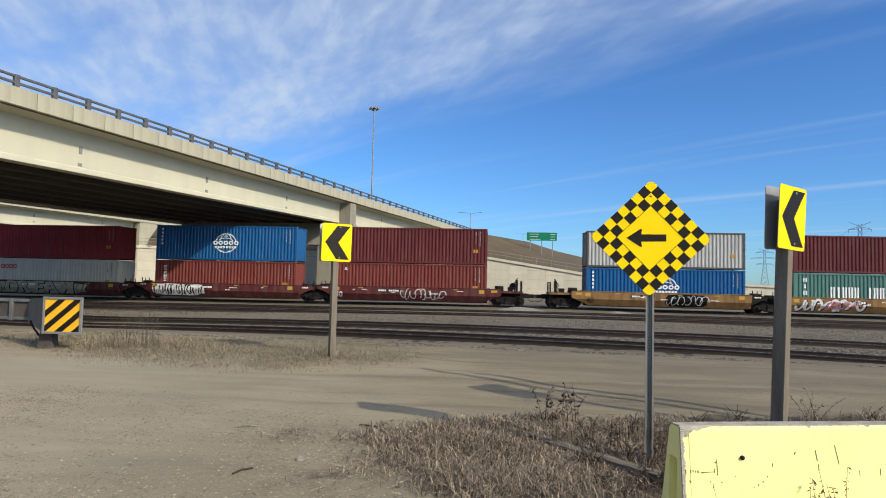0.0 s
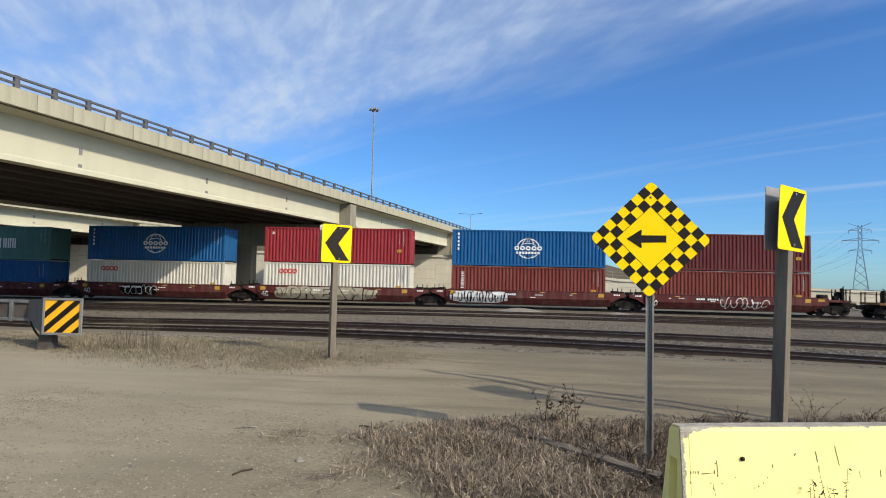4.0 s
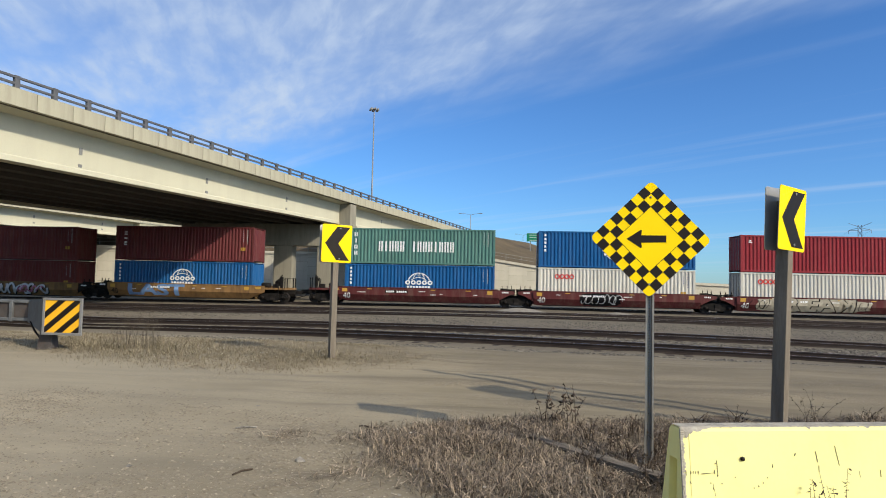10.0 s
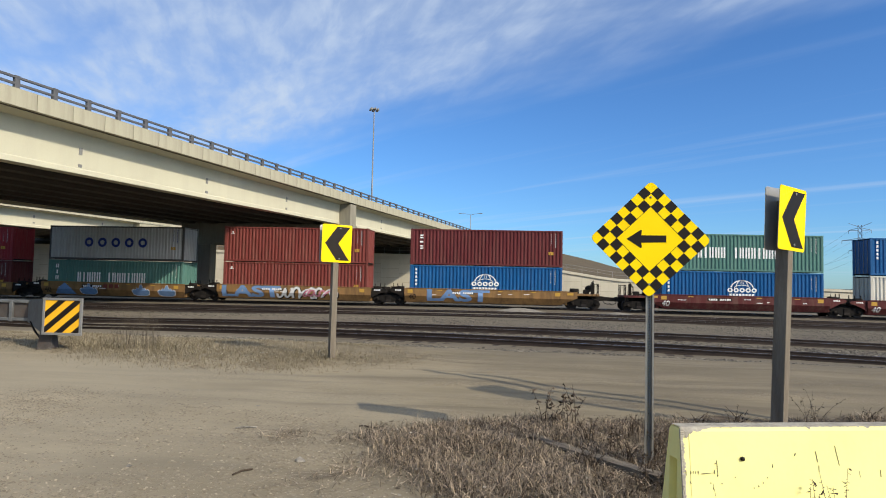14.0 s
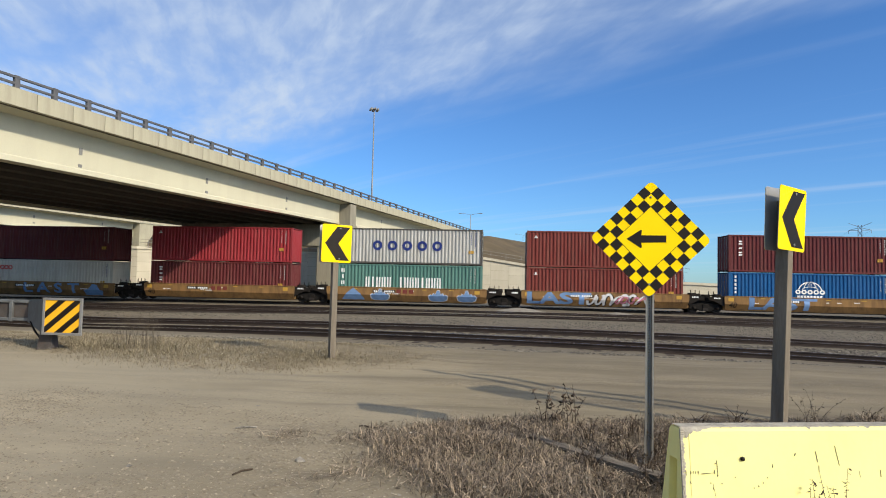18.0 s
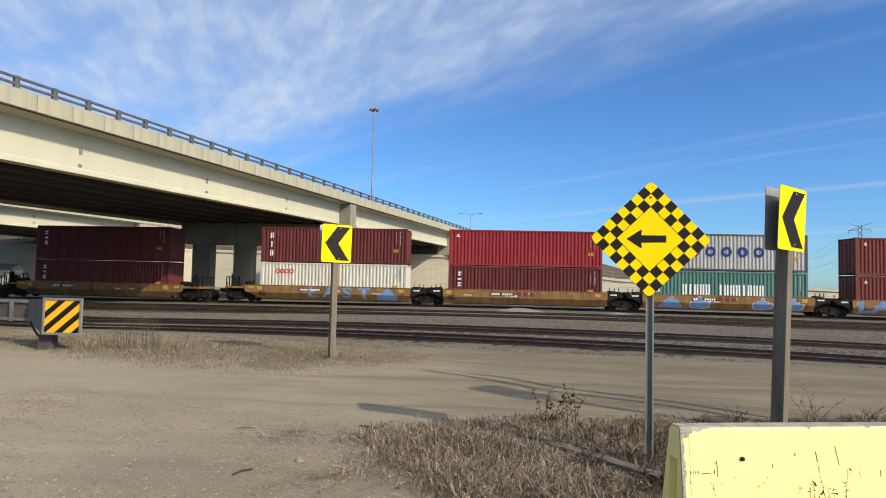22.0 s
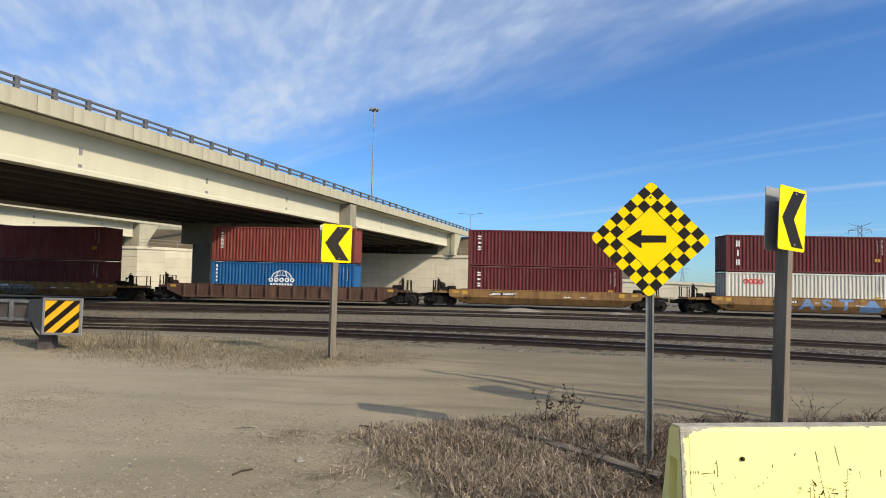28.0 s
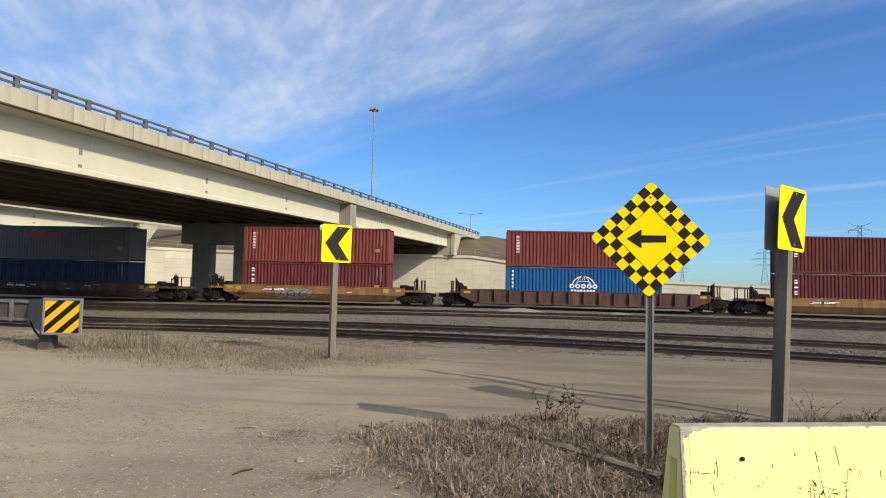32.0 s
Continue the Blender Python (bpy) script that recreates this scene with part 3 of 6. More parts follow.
    part("abutment_pilaster", prism("abutment_pilaster", [(77.2, 6.0), (78.45, 6.0), (81.3, 9.58), (77.2, 9.58)], 0.12, 0.75, "y", "concrete"), b, "pale concrete wing that follows the bank's slope")
    # dark-coloured block for the shaded recess under the girder ends
    part("bearing_seat", box("bearing_seat", 76.9, 77.25, 3.0, 20.4, 6.1, 7.30, "shaded_concrete"), b)
    return b


overpass(BRIDGE, "pale concrete girder highway overpass with a steel railing")
overpass(BRIDGE @ pose(-20, 44.65, 0), "second pale concrete highway overpass behind the first")


def pier(m, label, u=38.85):
    p = thing("bridge_pier", m, label, "bridge pier", "bridge piers")
    part("cap_beam", box("cap_beam", -17.9, 0.6, -0.9, 0.9, 5.04, 7.30, "pier_concrete", 0.04), p)
    part("end_pilaster", box("end_pilaster", -0.7, 0.7, 0.0, 1.3, 5.36, 9.50, "pier_concrete", 0.04), p, "", m.inverted() @ BRIDGE @ pose(u, 0.12, 0))
    col = box("column", -1.0, 1.0, -0.75, 0.75, -0.7, 5.06, "pier_concrete", 0.1)
    for x in (-2.25, -6.85, -11.2, -15.7):
        part("column", col, p, "", pose(x, 0, 0))
    return p


pier(pose(-14.9, 65.6, 0), "pale concrete pier with a cap beam on square columns")
pier(BRIDGE @ pose(-12, 0.4, 0) @ pose(0, 0, 0, 0, 0, -77.1), "pale concrete pier with a cap beam near the road", -12)


# ---- retaining wall, its fence and the bank behind ----
def wall_top(x):
    if x < -2.5:
        return 6.0
    if x < 20:
        return 6.0 - (x + 2.5) / 22.5 * 3.25
    return max(2.75 - (x - 20) * 0.025, 1.2)


def wall_y(x):
    return 97.2 + 0.076 * x + 7.0 * min(max((x + 52.5) / 4.5, 0.0), 1.0)


wall = thing("retaining_wall", pose(0, 0, 0), "pale buff concrete panel retaining wall with a coping", "retaining wall", kind="structure")
v, f, xs = [], [], list(np.arange(-108, 90.1, 3.0))
for x in xs:
    y, z = wall_y(x), wall_top(x) - 0.30
    v += [(x, y + 0.04, -1.2), (x, y + 0.04, z), (x, y + 0.6, z), (x, y + 0.6, -1.2)]
for i in range(len(xs) - 1):
    for j in range(4):
        f.append((i * 4 + j, (i + 1) * 4 + j, (i + 1) * 4 + (j + 1) % 4, i * 4 + (j + 1) % 4))
f += [(0, 1, 2, 3), (len(v) - 1, len(v) - 2, len(v) - 3, len(v) - 4)]
part("wall_core", mesh_from("wall_core", v, f, "joint"), wall)
for i in range(len(xs) - 1):
    a, c = xs[i], xs[i + 1]
    ya, yc, za, zc = wall_y(a), wall_y(c), wall_top(a), wall_top(c)
    v, _ = boxes([(0, 1, 0, 1, 0, 1)])
    w = []
    for px, py, pz in v:
        z = (za if px == 0 else zc) - (0.42 if pz == 0 else 0.0)
        w.append((a if px == 0 else c, (ya if px == 0 else yc) + (-0.22 if py == 0 else 0.7), z))
    part("coping", mesh_from("coping", w, BOX_FACES, "wall_panel"), wall)
    z = -0.9 + (0.75 if i % 2 else 0.0)
    row = 0
    while z < max(za, zc) - 0.42:
        w = []
        for px, py, pz in v:
            top = (za if px == 0 else zc) - 0.40
            zz = min(z + (0.02 if pz == 0 else 1.48), top)
            w.append((a + 0.014 if px == 0 else c - 0.014, (ya if px == 0 else yc) + (0.0 if py == 0 else 0.05), zz))
        part("wall_panel", mesh_from("wall_panel", w, BOX_FACES, "wall_panel"), wall)
        z += 1.5

fence = thing("wall_fence", pose(0, 0, 0), "thin galvanised pipe fence on the retaining wall", "fence")
fpost = tube("fence_post", [(0, 0, -0.1), (0, 0, 1.12)], 0.035, "galv", 6)
fx = list(np.arange(-100, 29, 2.5))
for x in fx:
    part("fence_post", fpost, fence, "", pose(x, wall_y(x) + 0.25, wall_top(x)))
for h in (0.6, 1.1):
    part("fence_rail", tube("fence_rail", [(x, wall_y(x) + 0.25, wall_top(x) + h) for x in fx], 0.028, "galv", 6), fence)

# the grassy bank: rows from the road's edge down to the wall
RIDGE = [(-120, 116, 9.8), (-57, 108.5, 9.8), (-51.5, 110, 9.8), (-48, 110.2, 9.8), (-13, 112, 9.8), (-10, 111, 9.6), (-5.0, 112, 9.6), (-0.5, 126, 10.9), (8.6, 146.8, 11.0), (19.5, 189.8, 11.1),
         (39.9, 250.6, 11.0), (65.6, 323.8, 10.0), (82, 372, 6.0), (131, 500, 1.8)]
TOE = [(-120, 0, 0), (-57, 0, 0), (-52.6, 0, 0), (-47.9, 0, 0), (-13, 0, 0), (-9, 0, 0), (-3, 0, 0), (2, 0, 0), (8, 0, 0), (16, 0, 0), (22, 0, 0), (27, 0, 0), (30, 0, 0), (86, 0, 0)]
v, f, n2 = [], [], 10
cols = []
for (rx, ry, rz), (tx, _, _) in zip(RIDGE, TOE):
    cols.append([Vector((tx, wall_y(tx) + 0.65, wall_top(tx) - 0.12)).lerp(Vector((rx, ry, rz)), j / n2) for j in range(n2 + 1)])
fine_cols = []
for c0, c1 in zip(cols, cols[1:]):
    for k in range(6):
        fine_cols.append([p.lerp(q, k / 6) for p, q in zip(c0, c1)])
fine_cols.append(cols[-1])
for c in fine_cols:
    for j, p in enumerate(c):
        v.append((p.x, p.y, p.z + 0.25 * noise.noise((p.x * 0.2, p.y * 0.2, 3)) * math.sin(3.14159 * j / n2)))
    v.append((c[-1].x - 22, c[-1].y + 14, c[-1].z - 0.4))
    v.append((c[-1].x - 60, c[-1].y + 44, -1))
n3 = n2 + 3
for i in range(len(fine_cols) - 1):
    for j in range(n3 - 1):
        f.append((i * n3 + j, (i + 1) * n3 + j, (i + 1) * n3 + j + 1, i * n3 + j + 1))
bank = part("embankment", mesh_from("embankment", v, f, "hill_grass", smooth=True))
tagged(bank, "brown autumn-grass highway embankment above the wall", "embankment", kind="structure")

wing = part("wing_wall", box("wing_wall", -92, -30, 115.0, 115.8, 5.0, 14.0, "concrete", 0.03))
tagged(wing, "pale concrete wing wall between the two overpasses", "wall", kind="structure")

# distant hills along the horizon
v, f = [], []
for i in range(121):
    a = radians(-75 + 150 * i / 120)
    h = 5 + 9 * abs(noise.noise((i * 0.13, 0, 5))) + 3 * noise.noise((i * 0.6, 2, 5))
    x, y = 2600 * math.sin(a), 2600 * math.cos(a)
    v += [(x, y, -2), (x, y, h), (x * 1.15, y * 1.15, -2)]
for i in range(120):
    f += [(i * 3, i * 3 + 3, i * 3 + 4, i * 3 + 1), (i * 3 + 1, i * 3 + 4, i * 3 + 5, i * 3 + 2)]
tagged(part("backdrop", mesh_from("backdrop", v, f, "far_hill")), "hazy low hills along the horizon", "hills", kind="structure")


# ---- road signs ----
def flat_shape(name, pts, thick, mat):
    """An upright plate in the x-z plane, its face towards -y, of the given thickness."""
    return prism(name, pts, 0.0, thick, "y", mat)


def rounded(hw, hh, r, n=5):
    out = []
    for cx, cz, a0 in ((hw - r, hh - r, 0), (-hw + r, hh - r, 90), (-hw + r, -hh + r, 180), (hw - r, -hh + r, 270)):
        for k in range(n + 1):
            a = radians(a0 + 90 * k / n)
            out.append((cx + r * math.cos(a), cz + r * math.sin(a)))
    return out


def turn45(pts):
    c = math.sqrt(0.5)
    return [((x - z) * c, (x + z) * c) for x, z in pts]


def diamond_sign():
    s = thing("checkerboard_sign", pose(1.475, 5.985, 0, 0, 0, -3), "yellow diamond sign with a black checkered border and arrow", "road sign")
    half = 0.386
    up = pose(-0.005, 0, 2.058, 0, 0.8, 0)
    plate = part("sign_plate", flat_shape("sign_plate", turn45(rounded(half, half, 0.045)), 0.004, "sign_back"), s, "bare aluminium sign plate", up)
    part("sign_face", flat_shape("sign_face", turn45(rounded(half - 0.001, half - 0.001, 0.044)), 0.002, "sign_yellow"), s, "yellow reflective face", up @ pose(0, -0.003, 0))
    q = 2 * half / 9
    sq = flat_shape("black_square", turn45([(-q / 2, -q / 2), (q / 2, -q / 2), (q / 2, q / 2), (-q / 2, q / 2)]), 0.001, "sign_black")
    c = math.sqrt(0.5)
    for i in range(9):
        for j in range(9):
            if (i + j) % 2 and (i < 2 or j < 2 or i > 6 or j > 6):
                a, b = (i - 4) * q, (j - 4) * q
                part("black_square", sq, s, "", up @ pose((a - b) * c, -0.0045, (a + b) * c))
    ring = 2.5 * q
    for a in range(4):
        part("border_line", box("border_line", -ring, ring, 0, 0.001, ring - 0.0025, ring + 0.0025, "sign_black"), s, "", up @ pose(0, -0.0045, 0, 0, 45 + 90 * a, 0))
    arrow = [(-0.213, 0), (-0.085, 0.085), (-0.073, 0.078), (-0.08, 0.034), (0.145, 0.034), (0.145, -0.030), (-0.08, -0.034), (-0.073, -0.078), (-0.085, -0.085)]
    part("arrow", flat_shape("arrow", arrow, 0.0015, "sign_black"), s, "black arrow", up @ pose(0.0, -0.005, 0, 0, -1, 0))
    bolt = disc("bolt", 0.010, 0.006, "galv", "y", 8)
    for z in (0.39, -0.42):
        part("bolt", bolt, s, "", up @ pose(0, -0.007, z))
    # a perforated U-section steel post, lower sleeve bolted to it
    prof = [(-0.030, 0.012), (-0.018, 0.012), (-0.014, 0.046), (0.014, 0.046), (0.018, 0.012), (0.030, 0.012), (0.030, 0.017), (0.022, 0.017), (0.018, 0.051), (-0.018, 0.051), (-0.022, 0.017), (-0.030, 0.017)]
    part("post", prism("post", [(x * 1.25, y) for x, y in prof], 0.25, 2.5, "z", "post_steel"), s, "perforated galvanised steel post")
    part("post_sleeve", prism("post_sleeve", [(x * 1.35, y + 0.008) for x, y in prof], -0.1, 0.42, "z", "post_steel"), s)
    # perforations are flat black discs that paint the dark of each hole
    hole = disc("post_hole", 0.0055, 0.003, "sign_black", "y", 8)
    for k in range(46):
        part("post_hole", hole, s, "", pose(0, 0.0435, 0.45 + 0.0254 * k))
    return s


diamond_sign()


def chevron_sign(m, label, lean, mid, size=1.0):
    s = thing("chevron_sign", m @ Matrix.Scale(size, 4), label, "road sign", "chevron signs")
    part("post", box("post", -0.055, 0.055, -0.077, 0.077, -0.3, mid + 0.22, "wood", 0.008), s, "weathered square wooden post")
    chev = [(-0.235, 0.0), (0.0, 0.33), (0.262, 0.33), (0.03, 0.0), (0.262, -0.33), (0.0, -0.33)]
    for y, rz in ((-0.077, 0), (0.077, 180)):
        up = pose(0, y, mid, 0, lean if rz == 0 else -lean, 0) @ pose(0, 0, 0, 0, 0, rz)
        part("sign_plate", flat_shape("sign_plate", rounded(0.30, 0.372, 0.035), 0.004, "sign_back"), s, "bare aluminium sign plate", up @ pose(0, -0.004, 0))
        part("sign_face", flat_shape("sign_face", rounded(0.299, 0.371, 0.035), 0.002, "sign_yellow"), s, "yellow reflective face", up @ pose(0, -0.0065, 0))
        part("chevron", flat_shape("chevron", chev if rz == 0 else [(-x, z) for x, z in chev], 0.0015, "sign_black"), s, "black chevron arrow", up @ pose(0, -0.0085, 0))
        for z in (0.30, -0.30):
            part("bolt", disc("bolt", 0.016, 0.006, "galv", "y", 8), s, "", up @ pose(0.06, -0.014, z))
    return s


chevron_sign(pose(3.234, 7.40, 0.075, 1.4, 1.2, 38.5), "yellow chevron sign plates back to back on a wooden post", 1.2, 2.445, 0.955)
chevron_sign(pose(-3.07, 12.27, 0.06, 0, 0.3, 30), "yellow chevron sign on a wooden post in dry grass", 0.8, 2.26)


def roadside_post(x, y, h, plate):
    """A tall wooden signpost by the road; its shadow falls across the yard."""
    p = thing("roadside_signpost", pose(x, y, 0), "tall weathered wooden signpost beside the road", "signpost", "roadside signposts")
    part("post", box("post", -0.05, 0.05, -0.05, 0.05, -0.3, h, "wood", 0.008), p)
    if plate:
        part("sign_plate", flat_shape("sign_plate", rounded(0.30, 0.45, 0.035), 0.004, "sign_back"), p, "bare aluminium sign plate", pose(0, -0.06, 3.70, 0, 0, -30))


roadside_post(4.9, 6.95, 4.95, True)
roadside_post(5.5, 6.94, 4.7, False)


# ---- yellow concrete barrier ----
def barrier():
    d = math.degrees(math.atan2(4.134 - 3.871, 2.442 - 1.135))
    b = thing("concrete_barrier", pose(1.135, 3.875, -0.012, 0, 0, d), "yellow-painted concrete traffic barrier with chipped edges", "traffic barrier")
    prof = [(-0.20, 0.0), (-0.20, 0.075), (-0.05, 0.33), (0.0, 0.78), (0.020, 0.802), (0.115, 0.802), (0.14, 0.78), (0.23, 0.33), (0.38, 0.075), (0.38, 0.0)]
    n, xs = len(prof), [0.05, 0.062] + list(np.arange(0.10, 3.05, 0.05))
    v, f = [], []
    for i, x in enumerate(xs):
        for j, (y, z) in enumerate(prof):
            k = noise.noise((x * 4, y * 9, z * 9)) * 0.004
            # worn top edge and chipped end
            chip = 0.012 * max(0.0, noise.noise((x * 9, j * 3.0, 7)) - 0.15) if j in (3, 4, 5, 6) else 0.0
            v.append((x + (0.012 * noise.noise((y * 20, z * 20, 3)) if i == 0 else 0), y + k, z - chip))
    for i in range(len(xs) - 1):
        for j in range(n):
            f.append((i * n + j, (i + 1) * n + j, (i + 1) * n + (j + 1) % n, i * n + (j + 1) % n))
    f += [tuple(range(n)), tuple(range(len(v) - 1, len(v) - n - 1, -1))]
    me = mesh_from("barrier_body", v, f, "barrier")
    part("barrier_body", me, b)
    # raw concrete where the paint and edge broke away, a ragged band down the end's front corner
    v, f = [], []
    for i in range(161):
        z = 0.80 - 0.80 * i / 160
        y = 0.0 if z > 0.78 else (-0.05 * (0.78 - z) / 0.45 if z > 0.33 else -0.05 - 0.15 * min(1, (0.33 - z) / 0.255))
        a = 0.010 + 0.012 * (0.5 + noise.noise((i * 0.11, 1, 4))) + 0.010 * noise.noise((i * 0.47, 5, 2)) + 0.004 * noise.noise((i * 1.7, 2, 2))
        c = 0.010 + 0.010 * abs(noise.noise((i * 0.4, 8, 4)))
        rough = 0.005 * noise.noise((i * 0.9, 0, 6))
        v += [(-0.004, y + c, z), (-0.005 + rough, y - 0.004 + rough, z), (max(0.003, a) * 0.5, y - 0.0055 + 0.5 * rough, z), (max(0.006, a), y - 0.0025, z)]
    for i in range(160):
        for j in range(3):
            f.append((i * 4 + j, i * 4 + j + 1, (i + 1) * 4 + j + 1, (i + 1) * 4 + j))
    part("chipped_edge", mesh_from("chipped_edge", v, f, "raw_concrete"), b, "raw broken concrete edge")
    # a thin worn line along the top, small chips, and a broken corner at the end
    v, f = [], []
    for i in range(301):
        x = 0.01 * i
        w = 0.001 + 0.05 * max(0.0, noise.noise((x * 16, 3, 9)) - 0.36) + 0.006 * max(0.0, noise.noise((x * 60, 3, 9)))
        if 0.80 < x < 0.93:
            w += 0.030 * max(0.0, noise.noise((x * 38, 11, 2)))
        corner = max(0.0, 1 - x / 0.20)
        w += corner * (0.040 + 0.030 * noise.noise((x * 45, 6, 1)) + 0.016 * noise.noise((x * 130, 6, 1)))
        z = 0.8025 - w
        face = -0.111 * (0.78 - z) if z < 0.78 else (z - 0.78) * 0.91
        up = max(z, 0.782)
        v += [(x, face - 0.0035, z), (x, min(0.0, face) - 0.0035 if z < 0.78 else face - 0.0035, up), (x, 0.0185, 0.8062), (x, 0.114, 0.8060)]
    for i in range(300):
        for j in range(3):
            f.append((i * 4 + j, (i + 1) * 4 + j, (i + 1) * 4 + j + 1, i * 4 + j + 1))
    part("worn_top", mesh_from("worn_top", v, f, "raw_concrete"), b, "bare worn concrete along the top")
    # the end has an open slot between two cheeks under a cap
    cap = [(-0.018, 0.61), (0.002, 0.772), (0.022, 0.797), (0.113, 0.797), (0.138, 0.772), (0.172, 0.61)]
    part("end_cap", prism("end_cap", cap, 0.0, 0.0485, "x", "barrier"), b)
    part("end_cheek", prism("end_cheek", [(-0.198, 0.0), (-0.198, 0.076), (-0.048, 0.33), (-0.018, 0.6085), (0.04, 0.6085), (0.03, 0.0)], 0.0, 0.0485, "x", "barrier"), b)
    part("end_cheek", prism("end_cheek", [(0.15, 0.0), (0.135, 0.6085), (0.172, 0.6085), (0.228, 0.33), (0.378, 0.076), (0.378, 0.0)], 0.0, 0.0485, "x", "barrier"), b)
    # no recess here: a black disc paints the hole's inner shade
    part("lifting_hole", disc("lifting_hole", 0.013, 0.01, "sign_black", "y", 14), b, "black disc for the shade inside the lifting hole", pose(0.375, -0.030, 0.625))
    # scuffs and scratches: place along and up, length, width, lean from upright
    scr = [(0.020, 0.55, 0.030, 0.004, 0), (0.050, 0.55, 0.014, 0.004, 0), (0.064, 0.552, 0.012, 0.005, 0), (0.078, 0.55, 0.012, 0.004, 0), (0.095, 0.55, 0.020, 0.005, 0),
           (0.155, 0.545, 0.080, 0.0035, 88), (0.197, 0.552, 0.024, 0.003, 0), (0.216, 0.575, 0.085, 0.0016, -3), (0.206, 0.60, 0.014, 0.004, 60), (0.855, 0.63, 0.062, 0.004, -8),
           (0.865, 0.56, 0.040, 0.0018, 2), (0.99, 0.635, 0.115, 0.0016, -10), (1.13, 0.525, 0.035, 0.0025, -6), (0.567, 0.58, 0.020, 0.002, 0), (1.27, 0.53, 0.04, 0.003, 0),
           (0.325, 0.52, 0.006, 0.005, 0), (0.47, 0.468, 0.009, 0.006, 0), (0.50, 0.486, 0.007, 0.006, 0), (0.44, 0.458, 0.006, 0.005, 0), (0.045, 0.495, 0.014, 0.004, -30),
           (0.24, 0.487, 0.008, 0.005, 0), (0.17, 0.49, 0.006, 0.006, 0), (0.716, 0.645, 0.018, 0.005, 25), (0.53, 0.515, 0.006, 0.005, 0), (0.185, 0.46, 0.012, 0.003, 10), (0.215, 0.53, 0.008, 0.004, 0)]
    for x, z, h, w, turn in scr:
        y = -0.05 * (0.78 - z) / 0.45
        part("scrape", box("scrape", -w * 0.32, w * 0.32, -0.004, 0.004, -h / 2, h / 2, "scuff"), b, "dark scrape in the paint", pose(x, y, z, -6.3, turn, 0))
    return b


barrier()
def old_timber():
    """A split, worn beam, its far end sunk in the ground."""
    prof = [(-0.06, -0.20), (-0.062, -0.05), (-0.055, 0.0), (-0.02, 0.012), (0.03, 0.008), (0.056, -0.012), (0.06, -0.20)]
    v, f, n, m = [], [], len(prof), 40
    for i in range(m + 1):
        x = -0.98 + 1.96 * i / m
        for j, (y, z) in enumerate(prof):
            v.append((x, y + 0.012 * noise.noise((x * 6, j * 2.0, 1)), z + (0.02 * noise.noise((x * 5, j * 1.3, 8)) if z > -0.1 else 0.0)))
    for i in range(m):
        for j in range(n):
            f.append((i * n + j, (i + 1) * n + j, (i + 1) * n + (j + 1) % n, i * n + (j + 1) % n))
    f += [tuple(range(n)), tuple(range(len(v) - 1, len(v) - n - 1, -1))]
    return tagged(part("old_timber", mesh_from("old_timber", v, f, "timber"), None, "", pose(0.93, 6.20, 0.034, 0, -2.6, -58)), "weathered half-buried timber lying in dry grass", "timber")


old_timber()


